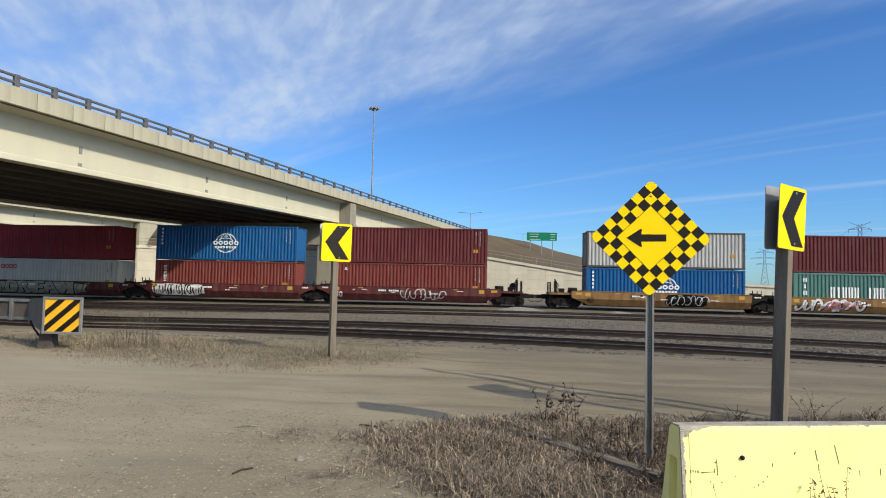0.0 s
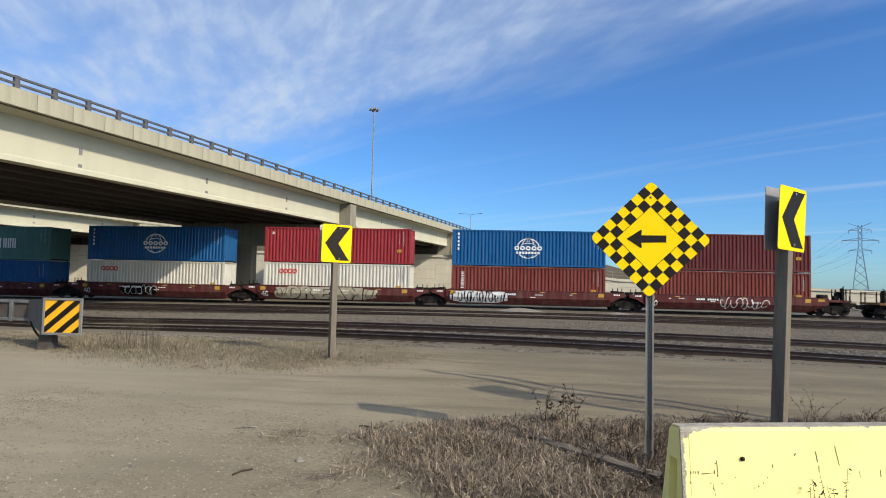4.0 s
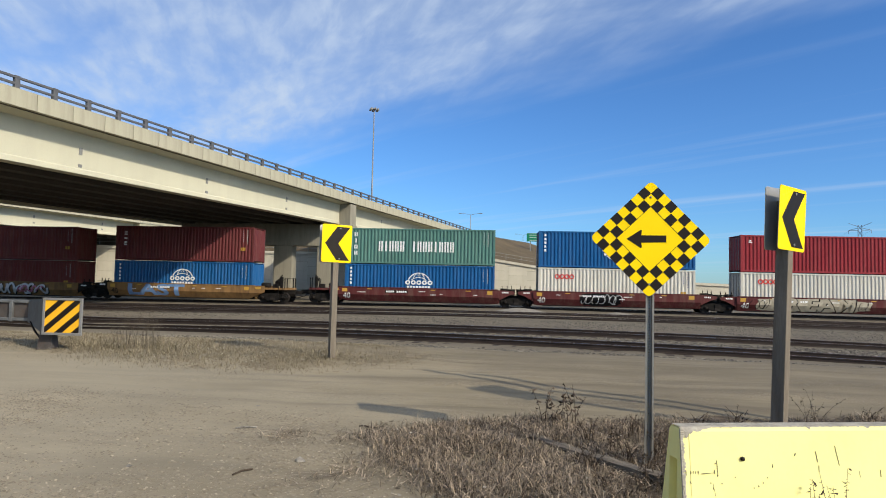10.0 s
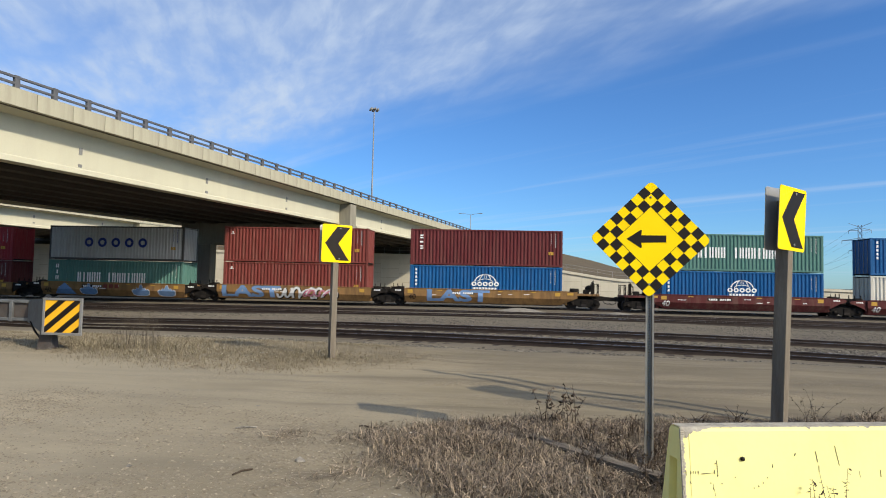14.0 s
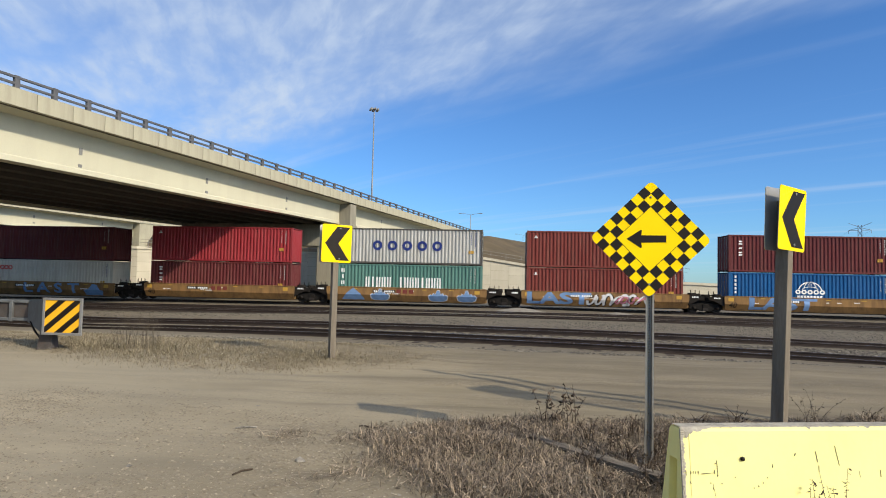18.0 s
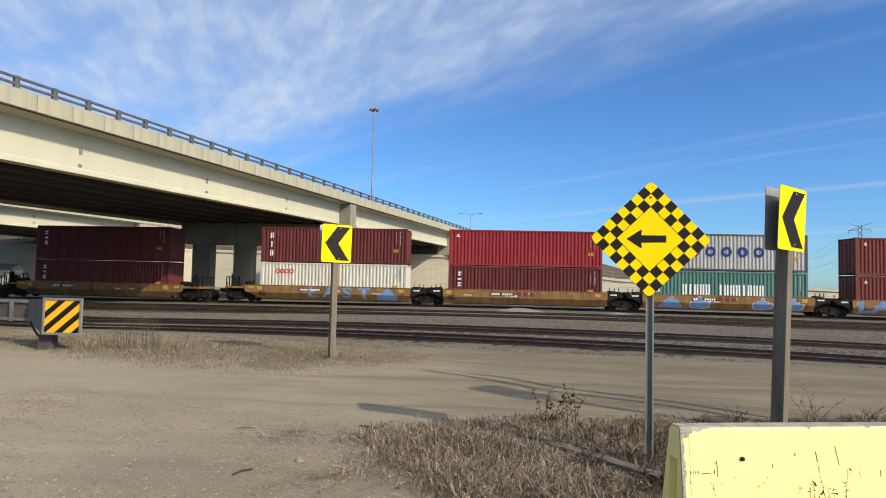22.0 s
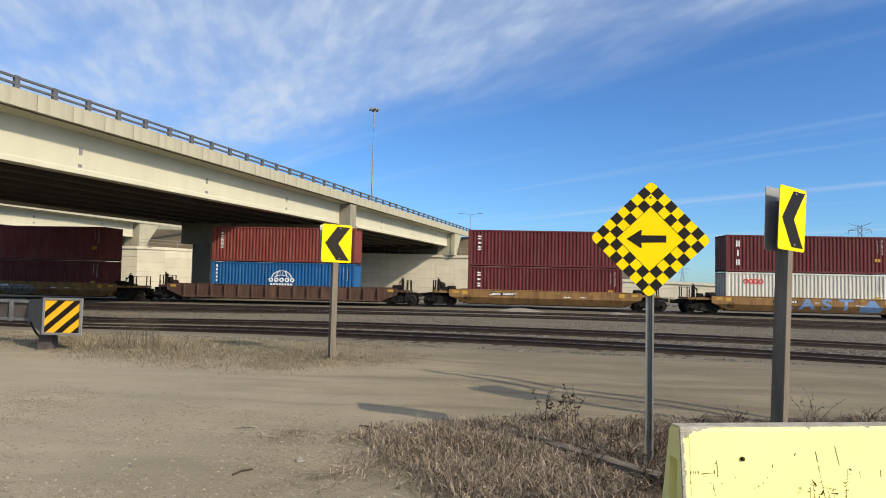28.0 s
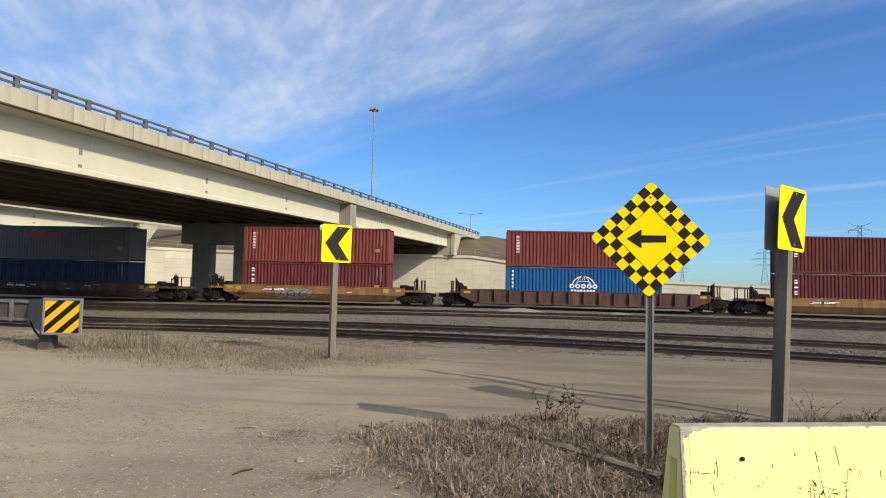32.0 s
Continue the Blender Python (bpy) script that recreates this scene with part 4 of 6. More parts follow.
# ---- guardrail end with its hazard board ----
def crash_end():
    c = thing("guardrail_end", pose(-9.22, 12.6, 0), "galvanised guardrail end box with a striped hazard board", "guardrail")
    v = [(-0.06, 0.0, 0.34), (0.78, 0.0, 0.36), (0.78, 0.0, 1.09), (-0.06, 0.0, 1.08), (-1.25, 1.1, 0.50), (-0.45, 1.2, 0.5), (-0.45, 1.2, 1.0), (-1.25, 1.1, 0.99)]
    part("end_box", mesh_from("end_box", v, [(0, 1, 2, 3), (5, 4, 7, 6), (4, 0, 3, 7), (1, 5, 6, 2), (3, 2, 6, 7), (4, 5, 1, 0)], "old_galv"), c)
    for x0, x1, z0, z1 in ((-0.07, 0.80, 1.05, 1.10), (-0.07, 0.80, 0.33, 0.38), (-0.07, -0.02, 0.38, 1.05), (0.74, 0.80, 0.38, 1.05)):
        part("board_frame", box("board_frame", x0, x1, -0.035, 0.0, z0, z1, "galv", 0.006), c)
    part("hazard_board", box("hazard_board", -0.02, 0.74, -0.018, -0.004, 0.38, 1.05, "haz_yellow"), c, "orange-yellow hazard board")
    w, h = 0.76, 0.67
    for k in range(4):
        s0 = -0.56 + 0.36 * k + 0.06
        pts = []
        # a band rising to the upper corner, cut to the board
        for i in range(40):
            t = i / 39
            pts.append((min(max(s0 + 0.78 * t, 0), w), h * t))
        for i in range(40):
            t = 1 - i / 39
            pts.append((min(max(s0 + 0.17 + 0.78 * t, 0), w), h * t))
        v = [(x - 0.02, -0.0205, z + 0.38) for x, z in pts]
        f = [(i, i + 1, 78 - i, 79 - i) for i in range(39)]
        f = [q for q in f if abs(v[q[0]][0] - v[q[3]][0]) + abs(v[q[1]][0] - v[q[2]][0]) > 1e-4]
        part("stripe", mesh_from("stripe", v, f, "sign_black"), c, "black diagonal stripe")
    part("pedestal", mesh_from("pedestal", [(-0.22, 0.15, 0.42), (0.02, 0.15, 0.42), (0.02, 0.32, 0.42), (-0.22, 0.32, 0.42), (-0.27, 0.1, -0.08), (0.07, 0.1, -0.08), (0.07, 0.36, -0.08), (-0.27, 0.36, -0.08)],
                               [(0, 1, 2, 3), (7, 6, 5, 4), (0, 4, 5, 1), (1, 5, 6, 2), (2, 6, 7, 3), (3, 7, 4, 0)], "dark_foot"), c, "dark grey steel foot")
    for z in (0.55, 0.955):
        part("side_rail", box("side_rail", -6.5, -1.2, 1.05, 1.17, z - 0.035, z + 0.035, "old_galv", 0.012), c)
    part("side_web", box("side_web", -6.5, -1.2, 1.10, 1.13, 0.58, 0.93, "dark_foot"), c, "dark steel web")
    for x in (-1.62, -2.9, -4.2, -5.5):
        part("side_post", box("side_post", x - 0.04, x + 0.04, 1.03, 1.10, 0.50, 0.99, "old_galv", 0.01), c)
    for x in (-3.0, -5.4):
        part("rail_foot", box("rail_foot", x - 0.06, x + 0.06, 1.1, 1.22, -0.3, 0.6, "old_galv", 0.01), c)
    part("anchor_cable", tube("anchor_cable", [(-0.95, 0.8, 0.52), (-0.70, 0.6, 0.36), (-0.42, 0.45, 0.18), (-0.2, 0.35, 0.06)], 0.022, "black_steel", 6), c)
    return c


crash_end()


# ---- lights, far sign, pylons, shed ----
def high_mast(m):
    p = thing("high_mast_light", m, "tall grey high-mast light pole behind the overpass", "light pole")
    part("mast", tube("mast", [(0, 0, -0.5), (0, 0, 35.6)], 0.20, "galv", 10, 0.10), p)
    part("lamp_ring", tube("lamp_ring", [(0, 0, 35.3), (0, 0, 35.6)], 0.42, "galv", 12), p)
    for k in range(6):
        a = 6.28319 * k / 6
        part("luminaire", tube("luminaire", [(0.78 * math.cos(a), 0.78 * math.sin(a), 35.15), (0.78 * math.cos(a), 0.78 * math.sin(a), 35.65)], 0.26, "galv", 8, 0.14), p)


high_mast(pose(-23.6, 122.5, 0))


def twin_light(m):
    p = thing("twin_arm_street_lamp", m, "grey street lamp with two arms beside the highway", "street lamp", "highway street lamps")
    part("pole", tube("pole", [(0, 0, 0), (0, 0, 9.3)], 0.11, "galv", 8, 0.07), p)
    for s in (-1, 1):
        part("arm", tube("arm", [(0, 0, 9.2), (s * 1.2, 0, 9.5), (s * 2.3, 0, 9.6)], 0.05, "galv", 6), p)
        part("lamp_head", box("lamp_head", s * 2.6 - 0.4, s * 2.6 + 0.4, -0.15, 0.15, 9.52, 9.68, "galv", 0.04), p)


twin_light(pose(-5.3, 159.4, 9.4))
twin_light(pose(12.0, 240, 10.6))


def guide_sign():
    g = thing("highway_guide_sign", pose(10.3, 129.8, 0, 0, 0, 2), "green highway guide sign on three posts on the bank", "highway sign")
    part("panel", box("panel", -3.05, 3.05, 0, 0.08, 10.2, 11.9, "sign_green", 0.02), g)
    part("panel_border", box("panel_border", -3.0, 3.0, -0.008, 0, 11.83, 11.86, "sign_text"), g)
    for row, z in enumerate((11.5, 11.0, 10.45)):
        part("lettering_bar", box("lettering_bar", -2.5, (-0.6, -0.8, -0.3)[row], -0.012, 0, z - 0.06, z + 0.06, "sign_text"), g)
        part("lettering_bar", box("lettering_bar", 1.7, 2.7, -0.012, 0, z - 0.06, z + 0.06, "sign_text"), g)
    for x in (-2.3, 0.0, 2.2):
        part("sign_post", box("sign_post", x - 0.09, x + 0.09, 0.08, 0.24, 7.0, 11.7, "galv"), g)


guide_sign()


def pylon(m, h, label, reach=1.0):
    p = thing("power_pylon", m, label, "power pylon", "power pylons")
    bw, ww = h * 0.10, h * 0.022
    legs = []
    zs = [0, 0.12, 0.24, 0.36, 0.47, 0.57, 0.66, 0.74, 0.82, 0.90, 0.97]
    def w(t):
        return bw + (ww - bw) * min(1.0, t / 0.66)
    r = h * 0.0034
    for sx, sy in ((-1, -1), (1, -1), (1, 1), (-1, 1)):
        part("leg", tube("leg", [(sx * w(t), sy * w(t), t * h) for t in zs], r * 1.3, "pylon", 5), p)
    for (ax, ay), (bx, by) in (((-1, -1), (1, -1)), ((1, -1), (1, 1)), ((1, 1), (-1, 1)), ((-1, 1), (-1, -1))):
        for t0, t1 in zip(zs, zs[1:]):
            for p0, p1 in (((ax, ay), (bx, by)), ((bx, by), (ax, ay))):
                part("brace", tube("brace", [(p0[0] * w(t0), p0[1] * w(t0), t0 * h), (p1[0] * w(t1), p1[1] * w(t1), t1 * h)], r * 0.7, "pylon", 4), p)
    for t, s in ((0.62, 0.13 * reach), (0.76, 0.21 * reach), (0.90, 0.13 * reach)):
        for sx in (-1, 1):
            for dz in (0.0, 0.03):
                part("crossarm", tube("crossarm", [(sx * w(t), 0, (t + dz) * h), (sx * s * h, 0, t * h)], r, "pylon", 4), p)
            part("insulator", tube("insulator", [(sx * s * h, 0, t * h), (sx * s * h, 0, (t - 0.045) * h)], r * 0.9, "pylon", 5), p)
    for sx in (-1, 1):
        part("earth_peak", tube("earth_peak", [(sx * w(1), 0, 0.95 * h), (sx * 0.13 * h, 0, h)], r, "pylon", 4), p)
    return p


pylon(pose(245, 440, -2, 0, 0, -28), 49, "tall grey lattice power pylon beyond the yard")
pylon(pose(388, 930, -2, 0, 0, -24), 60, "grey lattice power pylon far off in the haze", 1.4)
pylon(pose(560, 1900, -2, 0, 0, -24), 75, "grey lattice power pylon on the horizon", 1.3)
lines = thing("power_line", pose(0, 0, 0), "thin sagging power line conductors between pylons", "power line")
for off, hh in ((-10, 35), (10, 35), (-6, 28), (6, 28), (-6, 42), (6, 42)):
    a, c = Vector((245 + off * 0.9, 440 - off * 0.45, hh)), Vector((388 + off * 0.9, 930 - off * 0.45, hh + 8))
    part("conductor", tube("conductor", [a.lerp(c, k / 16) - Vector((0, 0, 60 * (k / 16) * (1 - k / 16))) for k in range(17)], 0.05, "pylon", 4), lines)


def shed():
    s = thing("yard_shed", pose(-69.5, 84, -0.6, 0, 0, 8), "small white shed beside the retaining wall", "shed")
    part("wall", box("wall", -3.0, 3.0, -1.6, 1.6, 0, 2.5, "shed", 0.02), s)
    part("roof", prism("roof", [(-1.8, 2.5), (1.8, 2.5), (0, 3.3)], -3.2, 3.2, "x", "galv"), s, "grey metal roof")
    part("window", box("window", 0.6, 1.4, -1.64, -1.58, 1.2, 2.0, "white_mark"), s)
    part("door", box("door", -1.4, -0.5, -1.64, -1.58, 0.05, 2.05, "rail_paint"), s)
    part("vent", tube("vent", [(0, 0, 3.2), (0, 0, 3.8)], 0.2, "galv", 8), s)


shed()


# ---- containers ----
def lettering(txt, size, mat, shear=0.0, offset=0.0):
    """Flat letters in the x-z plane, face towards -y, centred."""
    cu = bpy.data.curves.new("lettering", "FONT")
    cu.body, cu.size, cu.align_x, cu.align_y, cu.shear, cu.offset = txt, size, "CENTER", "CENTER", shear, offset
    cu.resolution_u = 3
    ob = bpy.data.objects.new("lettering", cu)
    me = bpy.data.meshes.new_from_object(ob)
    bpy.data.objects.remove(ob)
    me.transform(Matrix.Rotation(radians(90), 4, "X"))
    me.materials.clear()
    me.materials.append(M[mat])
    return me


CACHE = {}


def cached(key, make):
    if key not in CACHE:
        CACHE[key] = make()
    return CACHE[key]


def corrugated(length, z0, z1, y_out, y_in, mat, pitch=0.278):
    """A trapezoid-ribbed steel sheet along x, seen from -y."""
    n = round(length / pitch)
    p = length / n
    line = [(-length / 2, y_out)]
    for i in range(n):
        a = -length / 2 + i * p
        line += [(a + 0.27 * p, y_out), (a + 0.47 * p, y_in), (a + 0.77 * p, y_in), (a + 0.97 * p, y_out)]
    line.append((length / 2, y_out))
    v = [(x, y, z) for x, y in line for z in (z0, z1)]
    f = [(2 * i, 2 * i + 2, 2 * i + 3, 2 * i + 1) for i in range(len(line) - 1)]
    k = len(v)
    v += [(x, (y_in + 0.03) if y_in > y_out else y_in - 0.03, z) for x in (-length / 2, length / 2) for z in (z0, z1)]
    f += [(k, k + 1, k + 3, k + 2)]
    return mesh_from("side_panel", v, f, mat)


def blocks(cells, mat, y=0.0):
    """Plain marks: rectangles (x0, x1, z0, z1), one thin mesh."""
    v, f = boxes([(a, b, y - 0.003, y, c, d) for a, b, c, d in cells])
    return mesh_from("marking", v, f, mat)


def mark_pieces(c, cells, mat, y):
    """Each block of a lettering bar as a part of its own."""
    for a, b, z0, z1 in cells:
        w, h = round(b - a, 3), round(z1 - z0, 3)
        part("letter_block", cached(("block", w, h, mat), lambda: box("letter_block", -w / 2, w / 2, -0.003, 0.0, -h / 2, h / 2, mat)), c, "", pose((a + b) / 2, y, (z0 + z1) / 2))


def stroke_mark(w, h, kind, mat):
    """A plain upright mark of one or two thick bars, w by h."""
    x, z = w / 2, h / 2
    cells = [(-x, -x + 0.36 * w, -z, z), (x - 0.36 * w, x, -z, z)] if kind < 3 else [(-0.22 * w, 0.22 * w, -z, z)]
    v, f = boxes([(p, r, -0.003, 0.0, c0, c1) for p, r, c0, c1 in cells])
    return mesh_from("letter_block", v, f, mat)


def stroke_pieces(c, cells, mat, y, turned=False):
    """Lettering bars as rows of stroke marks; turned: the row runs down the wall."""
    for k, (a, b, z0, z1) in enumerate(cells):
        w, h, kind = round(b - a, 3), round(z1 - z0, 3), (k * 7) % 4
        m = pose((a + b) / 2, y, (z0 + z1) / 2, 0, 90 if turned else 0, 0)
        part("letter_block", cached(("stroke", w, h, mat, kind, turned), lambda: stroke_mark(h if turned else w, w if turned else h, kind, mat)), c, "", m)


def ring_pieces(c, xs, z, r0, r1, mat, y):
    def make():
        v, f = [], []
        for j in range(19):
            a = 6.28319 * j / 18
            v += [(r * math.cos(a), -0.002, r * math.sin(a)) for r in (r0, r1)]
        for j in range(18):
            f.append((2 * j, 2 * j + 1, 2 * j + 3, 2 * j + 2))
        return mesh_from("letter_block", v, f, mat)
    for x in xs:
        part("letter_block", cached(("ring", r0, r1, mat), make), c, "", pose(x, y, z))


def globe_mark():
    """A plain half globe over a bar of blocks."""
    v, f = [], []

    def arc(rx, rz, a0, a1, w, cz=0.0, n=18):
        k = len(v)
        for i in range(n + 1):
            a = radians(a0 + (a1 - a0) * i / n)
            for r in (-w / 2, w / 2):
                v.append(((rx + r) * math.cos(a), -0.003, cz + (rz + r) * math.sin(a)))
        for i in range(n):
            f.append((k + 2 * i, k + 2 * i + 1, k + 2 * i + 3, k + 2 * i + 2))
    arc(0.88, 0.78, 16, 164, 0.08)
    arc(0.88, 0.78, 215, 325, 0.07)
    arc(0.50, 0.80, 22, 158, 0.06)
    arc(0.12, 0.80, 40, 140, 0.05)
    arc(0.70, 0.42, 30, 150, 0.05)
    arc(0.50, 0.80, 225, 315, 0.05)
    w = []
    for i in range(5):
        k = len(v)
        for j in range(17):
            a = 6.28319 * j / 16
            v += [(-0.90 + 0.45 * i + rx * math.cos(a), -0.003, 0.02 + rz * math.sin(a)) for rx, rz in ((0.09, 0.08), (0.20, 0.18))]
        for j in range(16):
            f.append((k + 2 * j, k + 2 * j + 1, k + 2 * j + 3, k + 2 * j + 2))
    for i in range(8):
        w.append((-0.95 + 0.24 * i, -0.78 + 0.24 * i, -0.44, -0.26))
    bv, bf = boxes([(a, b, -0.003, 0, c, d) for a, b, c, d in w])
    k = len(v)
    return mesh_from("globe_logo", v + bv, f + [tuple(k + i for i in q) for q in bf], "white_mark")


LOOKS = {
    "maroon": ("maroon", "maroon"), "tex": ("maroon", "maroon with white upright lettering bars"), "rust": ("rust_red", "oxide red"),
    "triton": ("rust_red", "oxide red with white upright lettering bars"), "red": ("red", "bright red"),
    "cosco": ("blue", "blue with a white globe mark"), "oocl": ("white", "off-white with a red lettering bar"),
    "china": ("green", "green with a white lettering bar"), "cosco_grey": ("grey", "light grey with dark blue letter blocks"),
    "plain_grey": ("mid_grey", "dull grey"), "navy": ("navy", "dark navy blue"), "qes": ("maroon", "maroon with slanted white lettering bars"),
}


def container(look_key, length=12.19):
    col, words = LOOKS[look_key]
    h, w = 2.896, 1.22
    c = thing("shipping_container", pose(0, 0, 0), "%s corrugated shipping container" % words, "shipping container", "containers on the train")
    hl = length / 2
    key = (col, length)
    fcol = "frame_dark" if look_key in ("cosco_grey", "plain_white") else col
    side = cached(("side", key), lambda: corrugated(length - 0.34, 0.17, h - 0.13, -w + 0.012, -w + 0.068, col, 0.285))
    back = cached(("back", key), lambda: corrugated(length - 0.34, 0.17, h - 0.13, w - 0.012, w - 0.068, col, 0.285))
    part("side_panel", side, c)
    part("side_panel", back, c)
    part("roof", cached(("roof", key), lambda: box("roof", -hl + 0.05, hl - 0.05, -w + 0.03, w - 0.03, h - 0.06, h - 0.02, col)), c)
    part("floor", cached(("floor", key), lambda: box("floor", -hl + 0.05, hl - 0.05, -w + 0.03, w - 0.03, 0.03, 0.12, "black_steel")), c)
    rail_lo = cached(("lo", fcol, length), lambda: box("bottom_rail", -hl + 0.16, hl - 0.16, -0.03, 0.03, 0.03, 0.17, fcol, 0.008))
    rail_hi = cached(("hi", fcol, length), lambda: box("top_rail", -hl + 0.16, hl - 0.16, -0.03, 0.03, h - 0.13, h - 0.01, fcol, 0.008))
    for s in (-1, 1):
        part("bottom_rail", rail_lo, c, "", pose(0, s * (w - 0.034), 0))
        part("top_rail", rail_hi, c, "", pose(0, s * (w - 0.032), 0))
    post = cached(("post", fcol), lambda: box("corner_post", -0.085, 0.085, -0.08, 0.08, 0.11, h - 0.11, fcol, 0.01))
    cast = cached(("cast", fcol), lambda: box("corner_casting", -0.089, 0.089, -0.082, 0.082, 0, 0.118, fcol, 0.012))
    for sx in (-1, 1):
        for sy in (-1, 1):
            m = pose(sx * (hl - 0.09), sy * (w - 0.082), 0)
            part("corner_post", post, c, "", m)
            part("corner_casting", cast, c, "", m)
            part("corner_casting", cast, c, "", m @ pose(0, 0, h - 0.118))
    wall = cached(("endwall", col), lambda: corrugated(2 * w - 0.32, 0.12, h - 0.12, 0.0, 0.045, col, 0.25))
    part("end_wall", wall, c, "", pose(hl - 0.03, 0, 0, 0, 0, 90))
    for s in (-1, 1):
        d = part("door", cached(("door", col), lambda: box("door", -0.02, 0.02, -0.55, 0.55, 0.14, h - 0.14, col, 0.01)), c, "", pose(-hl + 0.06, s * 0.56, 0))
        for k in (-0.25, 0.25):
            part("locking_bar", cached("lockbar", lambda: tube("locking_bar", [(0, 0, 0.12), (0, 0, 2.75)], 0.02, "galv", 6)), d, "", pose(-0.045, k, 0))
    # marks: codes at one end of the long side, owner's mark elsewhere
    f = -w - 0.001
    code = []
    rnd = random.Random(look_key)
    for k in range(9):
        z = 2.55 - 0.13 * k
        code.append((hl - 0.60, hl - 0.60 + rnd.choice((0.05, 0.07)), z, z + 0.085))
    for k in range(6):
        z = 2.5 - 0.17 * k
        code.append((hl - 0.93, hl - 0.905 + rnd.choice((0.0, 0.02)), z, z + 0.11))
    dark = look_key in ("cosco_grey", "oocl", "plain_grey")
    tagged(part("code_lettering", cached(("code", look_key, length), lambda: blocks(code, "blue_mark" if dark else "code_mark", f)), c), kind="stuff")
    if look_key not in ("cosco", "china", "navy"):
        part("warning_label", cached(("warn", length), lambda: blocks([(hl - 1.12, hl - 0.96, 0.95, 1.20), (hl - 0.92, hl - 0.72, 0.95, 1.20)], "amber_mark", f)), c, "amber warning label")
    if look_key == "cosco":
        part("globe_logo", cached("globe", globe_mark), c, "", pose(0.0, f, 1.45))
        mark_pieces(c, [(-5.64, -5.50, 2.45 - 0.3 * k, 2.63 - 0.3 * k) for k in range(5)], "white_mark", f)
    elif look_key == "china":
        stroke_pieces(c, [(-3.35 + 0.44 * i, -3.03 + 0.44 * i, 1.02, 1.86) for i in range(5)] + [(-0.62 + 0.44 * i, -0.30 + 0.44 * i, 1.02, 1.86) for i in range(8)], "white_mark", f)
        stroke_pieces(c, [(-5.38, -5.10, 2.2 - 0.5 * k, 2.52 - 0.5 * k) for k in range(4)], "white_mark", f)
    elif look_key == "oocl":
        ring_pieces(c, [-4.6 + 0.38 * i for i in range(4)], 2.20, 0.11, 0.20, "red_mark", f)
    elif look_key == "cosco_grey":
        ring_pieces(c, [-2.45 + 1.22 * i for i in range(5)], 1.50, 0.19, 0.40, "blue_mark", f)
    elif look_key in ("tex", "triton", "qes"):
        n = {"tex": 3, "triton": 6, "qes": 3}[look_key]
        hgt = {"tex": 0.30, "triton": 0.17, "qes": 0.46}[look_key]
        stp = {"tex": 0.43, "triton": 0.235, "qes": 0.72}[look_key]
        stroke_pieces(c, [(-5.32, -5.06, 2.42 - hgt - stp * k, 2.42 - stp * k) for k in range(n)], "white_mark", f, look_key != "qes")
    elif look_key in ("maroon", "red", "rust"):
        mark_pieces(c, [(-5.5, -5.22, 2.30, 2.36), (-5.42, -5.3, 2.38, 2.5)], "white_mark", f)
    elif look_key == "plain_grey":
        mark_pieces(c, [(-3.0 + 0.5 * i, -2.64 + 0.5 * i, 1.9, 2.15) for i in range(8)], "red_mark", f)
    return c


# ---- well cars ----
def truck(parent, x, mat_key="black_steel"):
    t = part("truck", cached("bolster", lambda: box("truck", -0.22, 0.22, -1.15, 1.15, 0.36, 0.72, "black_steel", 0.04)), parent, "black steel wheel truck", pose(x, 0, 0))
    def frame_mesh():
        pts = [(-1.25, 0.42), (-1.12, 0.30), (-0.62, 0.34), (-0.42, 0.16), (0.42, 0.16), (0.62, 0.34), (1.12, 0.30), (1.25, 0.42), (1.12, 0.62), (0.7, 0.72), (0.3, 0.80), (-0.3, 0.80), (-0.7, 0.72), (-1.12, 0.62)]
        return prism("side_frame", pts, -0.07, 0.07, "y", "black_steel")
    for s in (-1, 1):
        part("side_frame", cached("side_frame", frame_mesh), t, "", pose(0, s * 1.02, 0))
        part("spring_nest", cached("spring", lambda: prism("spring_nest", [(-0.2, 0.2), (0.2, 0.2), (0.2, 0.4), (-0.2, 0.4)], -0.09, 0.09, "y", "wheel")), t, "", pose(0, s * 1.06, 0))
    def wheelset_mesh():
        v, f = [], []
        prof = [(-0.80, 0.05), (-0.80, 0.30), (-0.84, 0.34), (-0.84, 0.42), (-0.73, 0.425), (-0.70, 0.45), (-0.69, 0.45), (-0.69, 0.35), (-0.72, 0.30), (-0.72, 0.08), (0.72, 0.08), (0.72, 0.30), (0.69, 0.35), (0.69, 0.45), (0.70, 0.45), (0.73, 0.425), (0.84, 0.42), (0.84, 0.34), (0.80, 0.30), (0.80, 0.05)]
        n = 20
        for y, r in prof:
            for k in range(n):
                rr = r * (1.0 if r > 0.1 else 1.0)
                v.append((rr * math.cos(6.28319 * k / n), y, rr * math.sin(6.28319 * k / n)))
        for i in range(len(prof) - 1):
            for k in range(n):
                f.append((i * n + k, i * n + (k + 1) % n, (i + 1) * n + (k + 1) % n, (i + 1) * n + k))
        f += [tuple(range(n)), tuple(range(len(v) - 1, len(v) - n - 1, -1))]
        return mesh_from("wheelset", v, f, "wheel")
    for s in (-0.88, 0.88):
        wheel = part("wheelset", cached("wheelset", wheelset_mesh), t, "worn steel wheels on an axle", pose(s, 0, 0.42))
        WHEELS.append((wheel, s))
    for s in (-0.88, 0.88):
        for q in (-1, 1):
            part("bearing", cached("bearing", lambda: disc("bearing", 0.13, 0.12, "black_steel", "y", 12)), t, "", pose(s, q * 1.03 + (-0.14 if q < 0 else 0.02), 0.42))
    return t


WHEELS = []
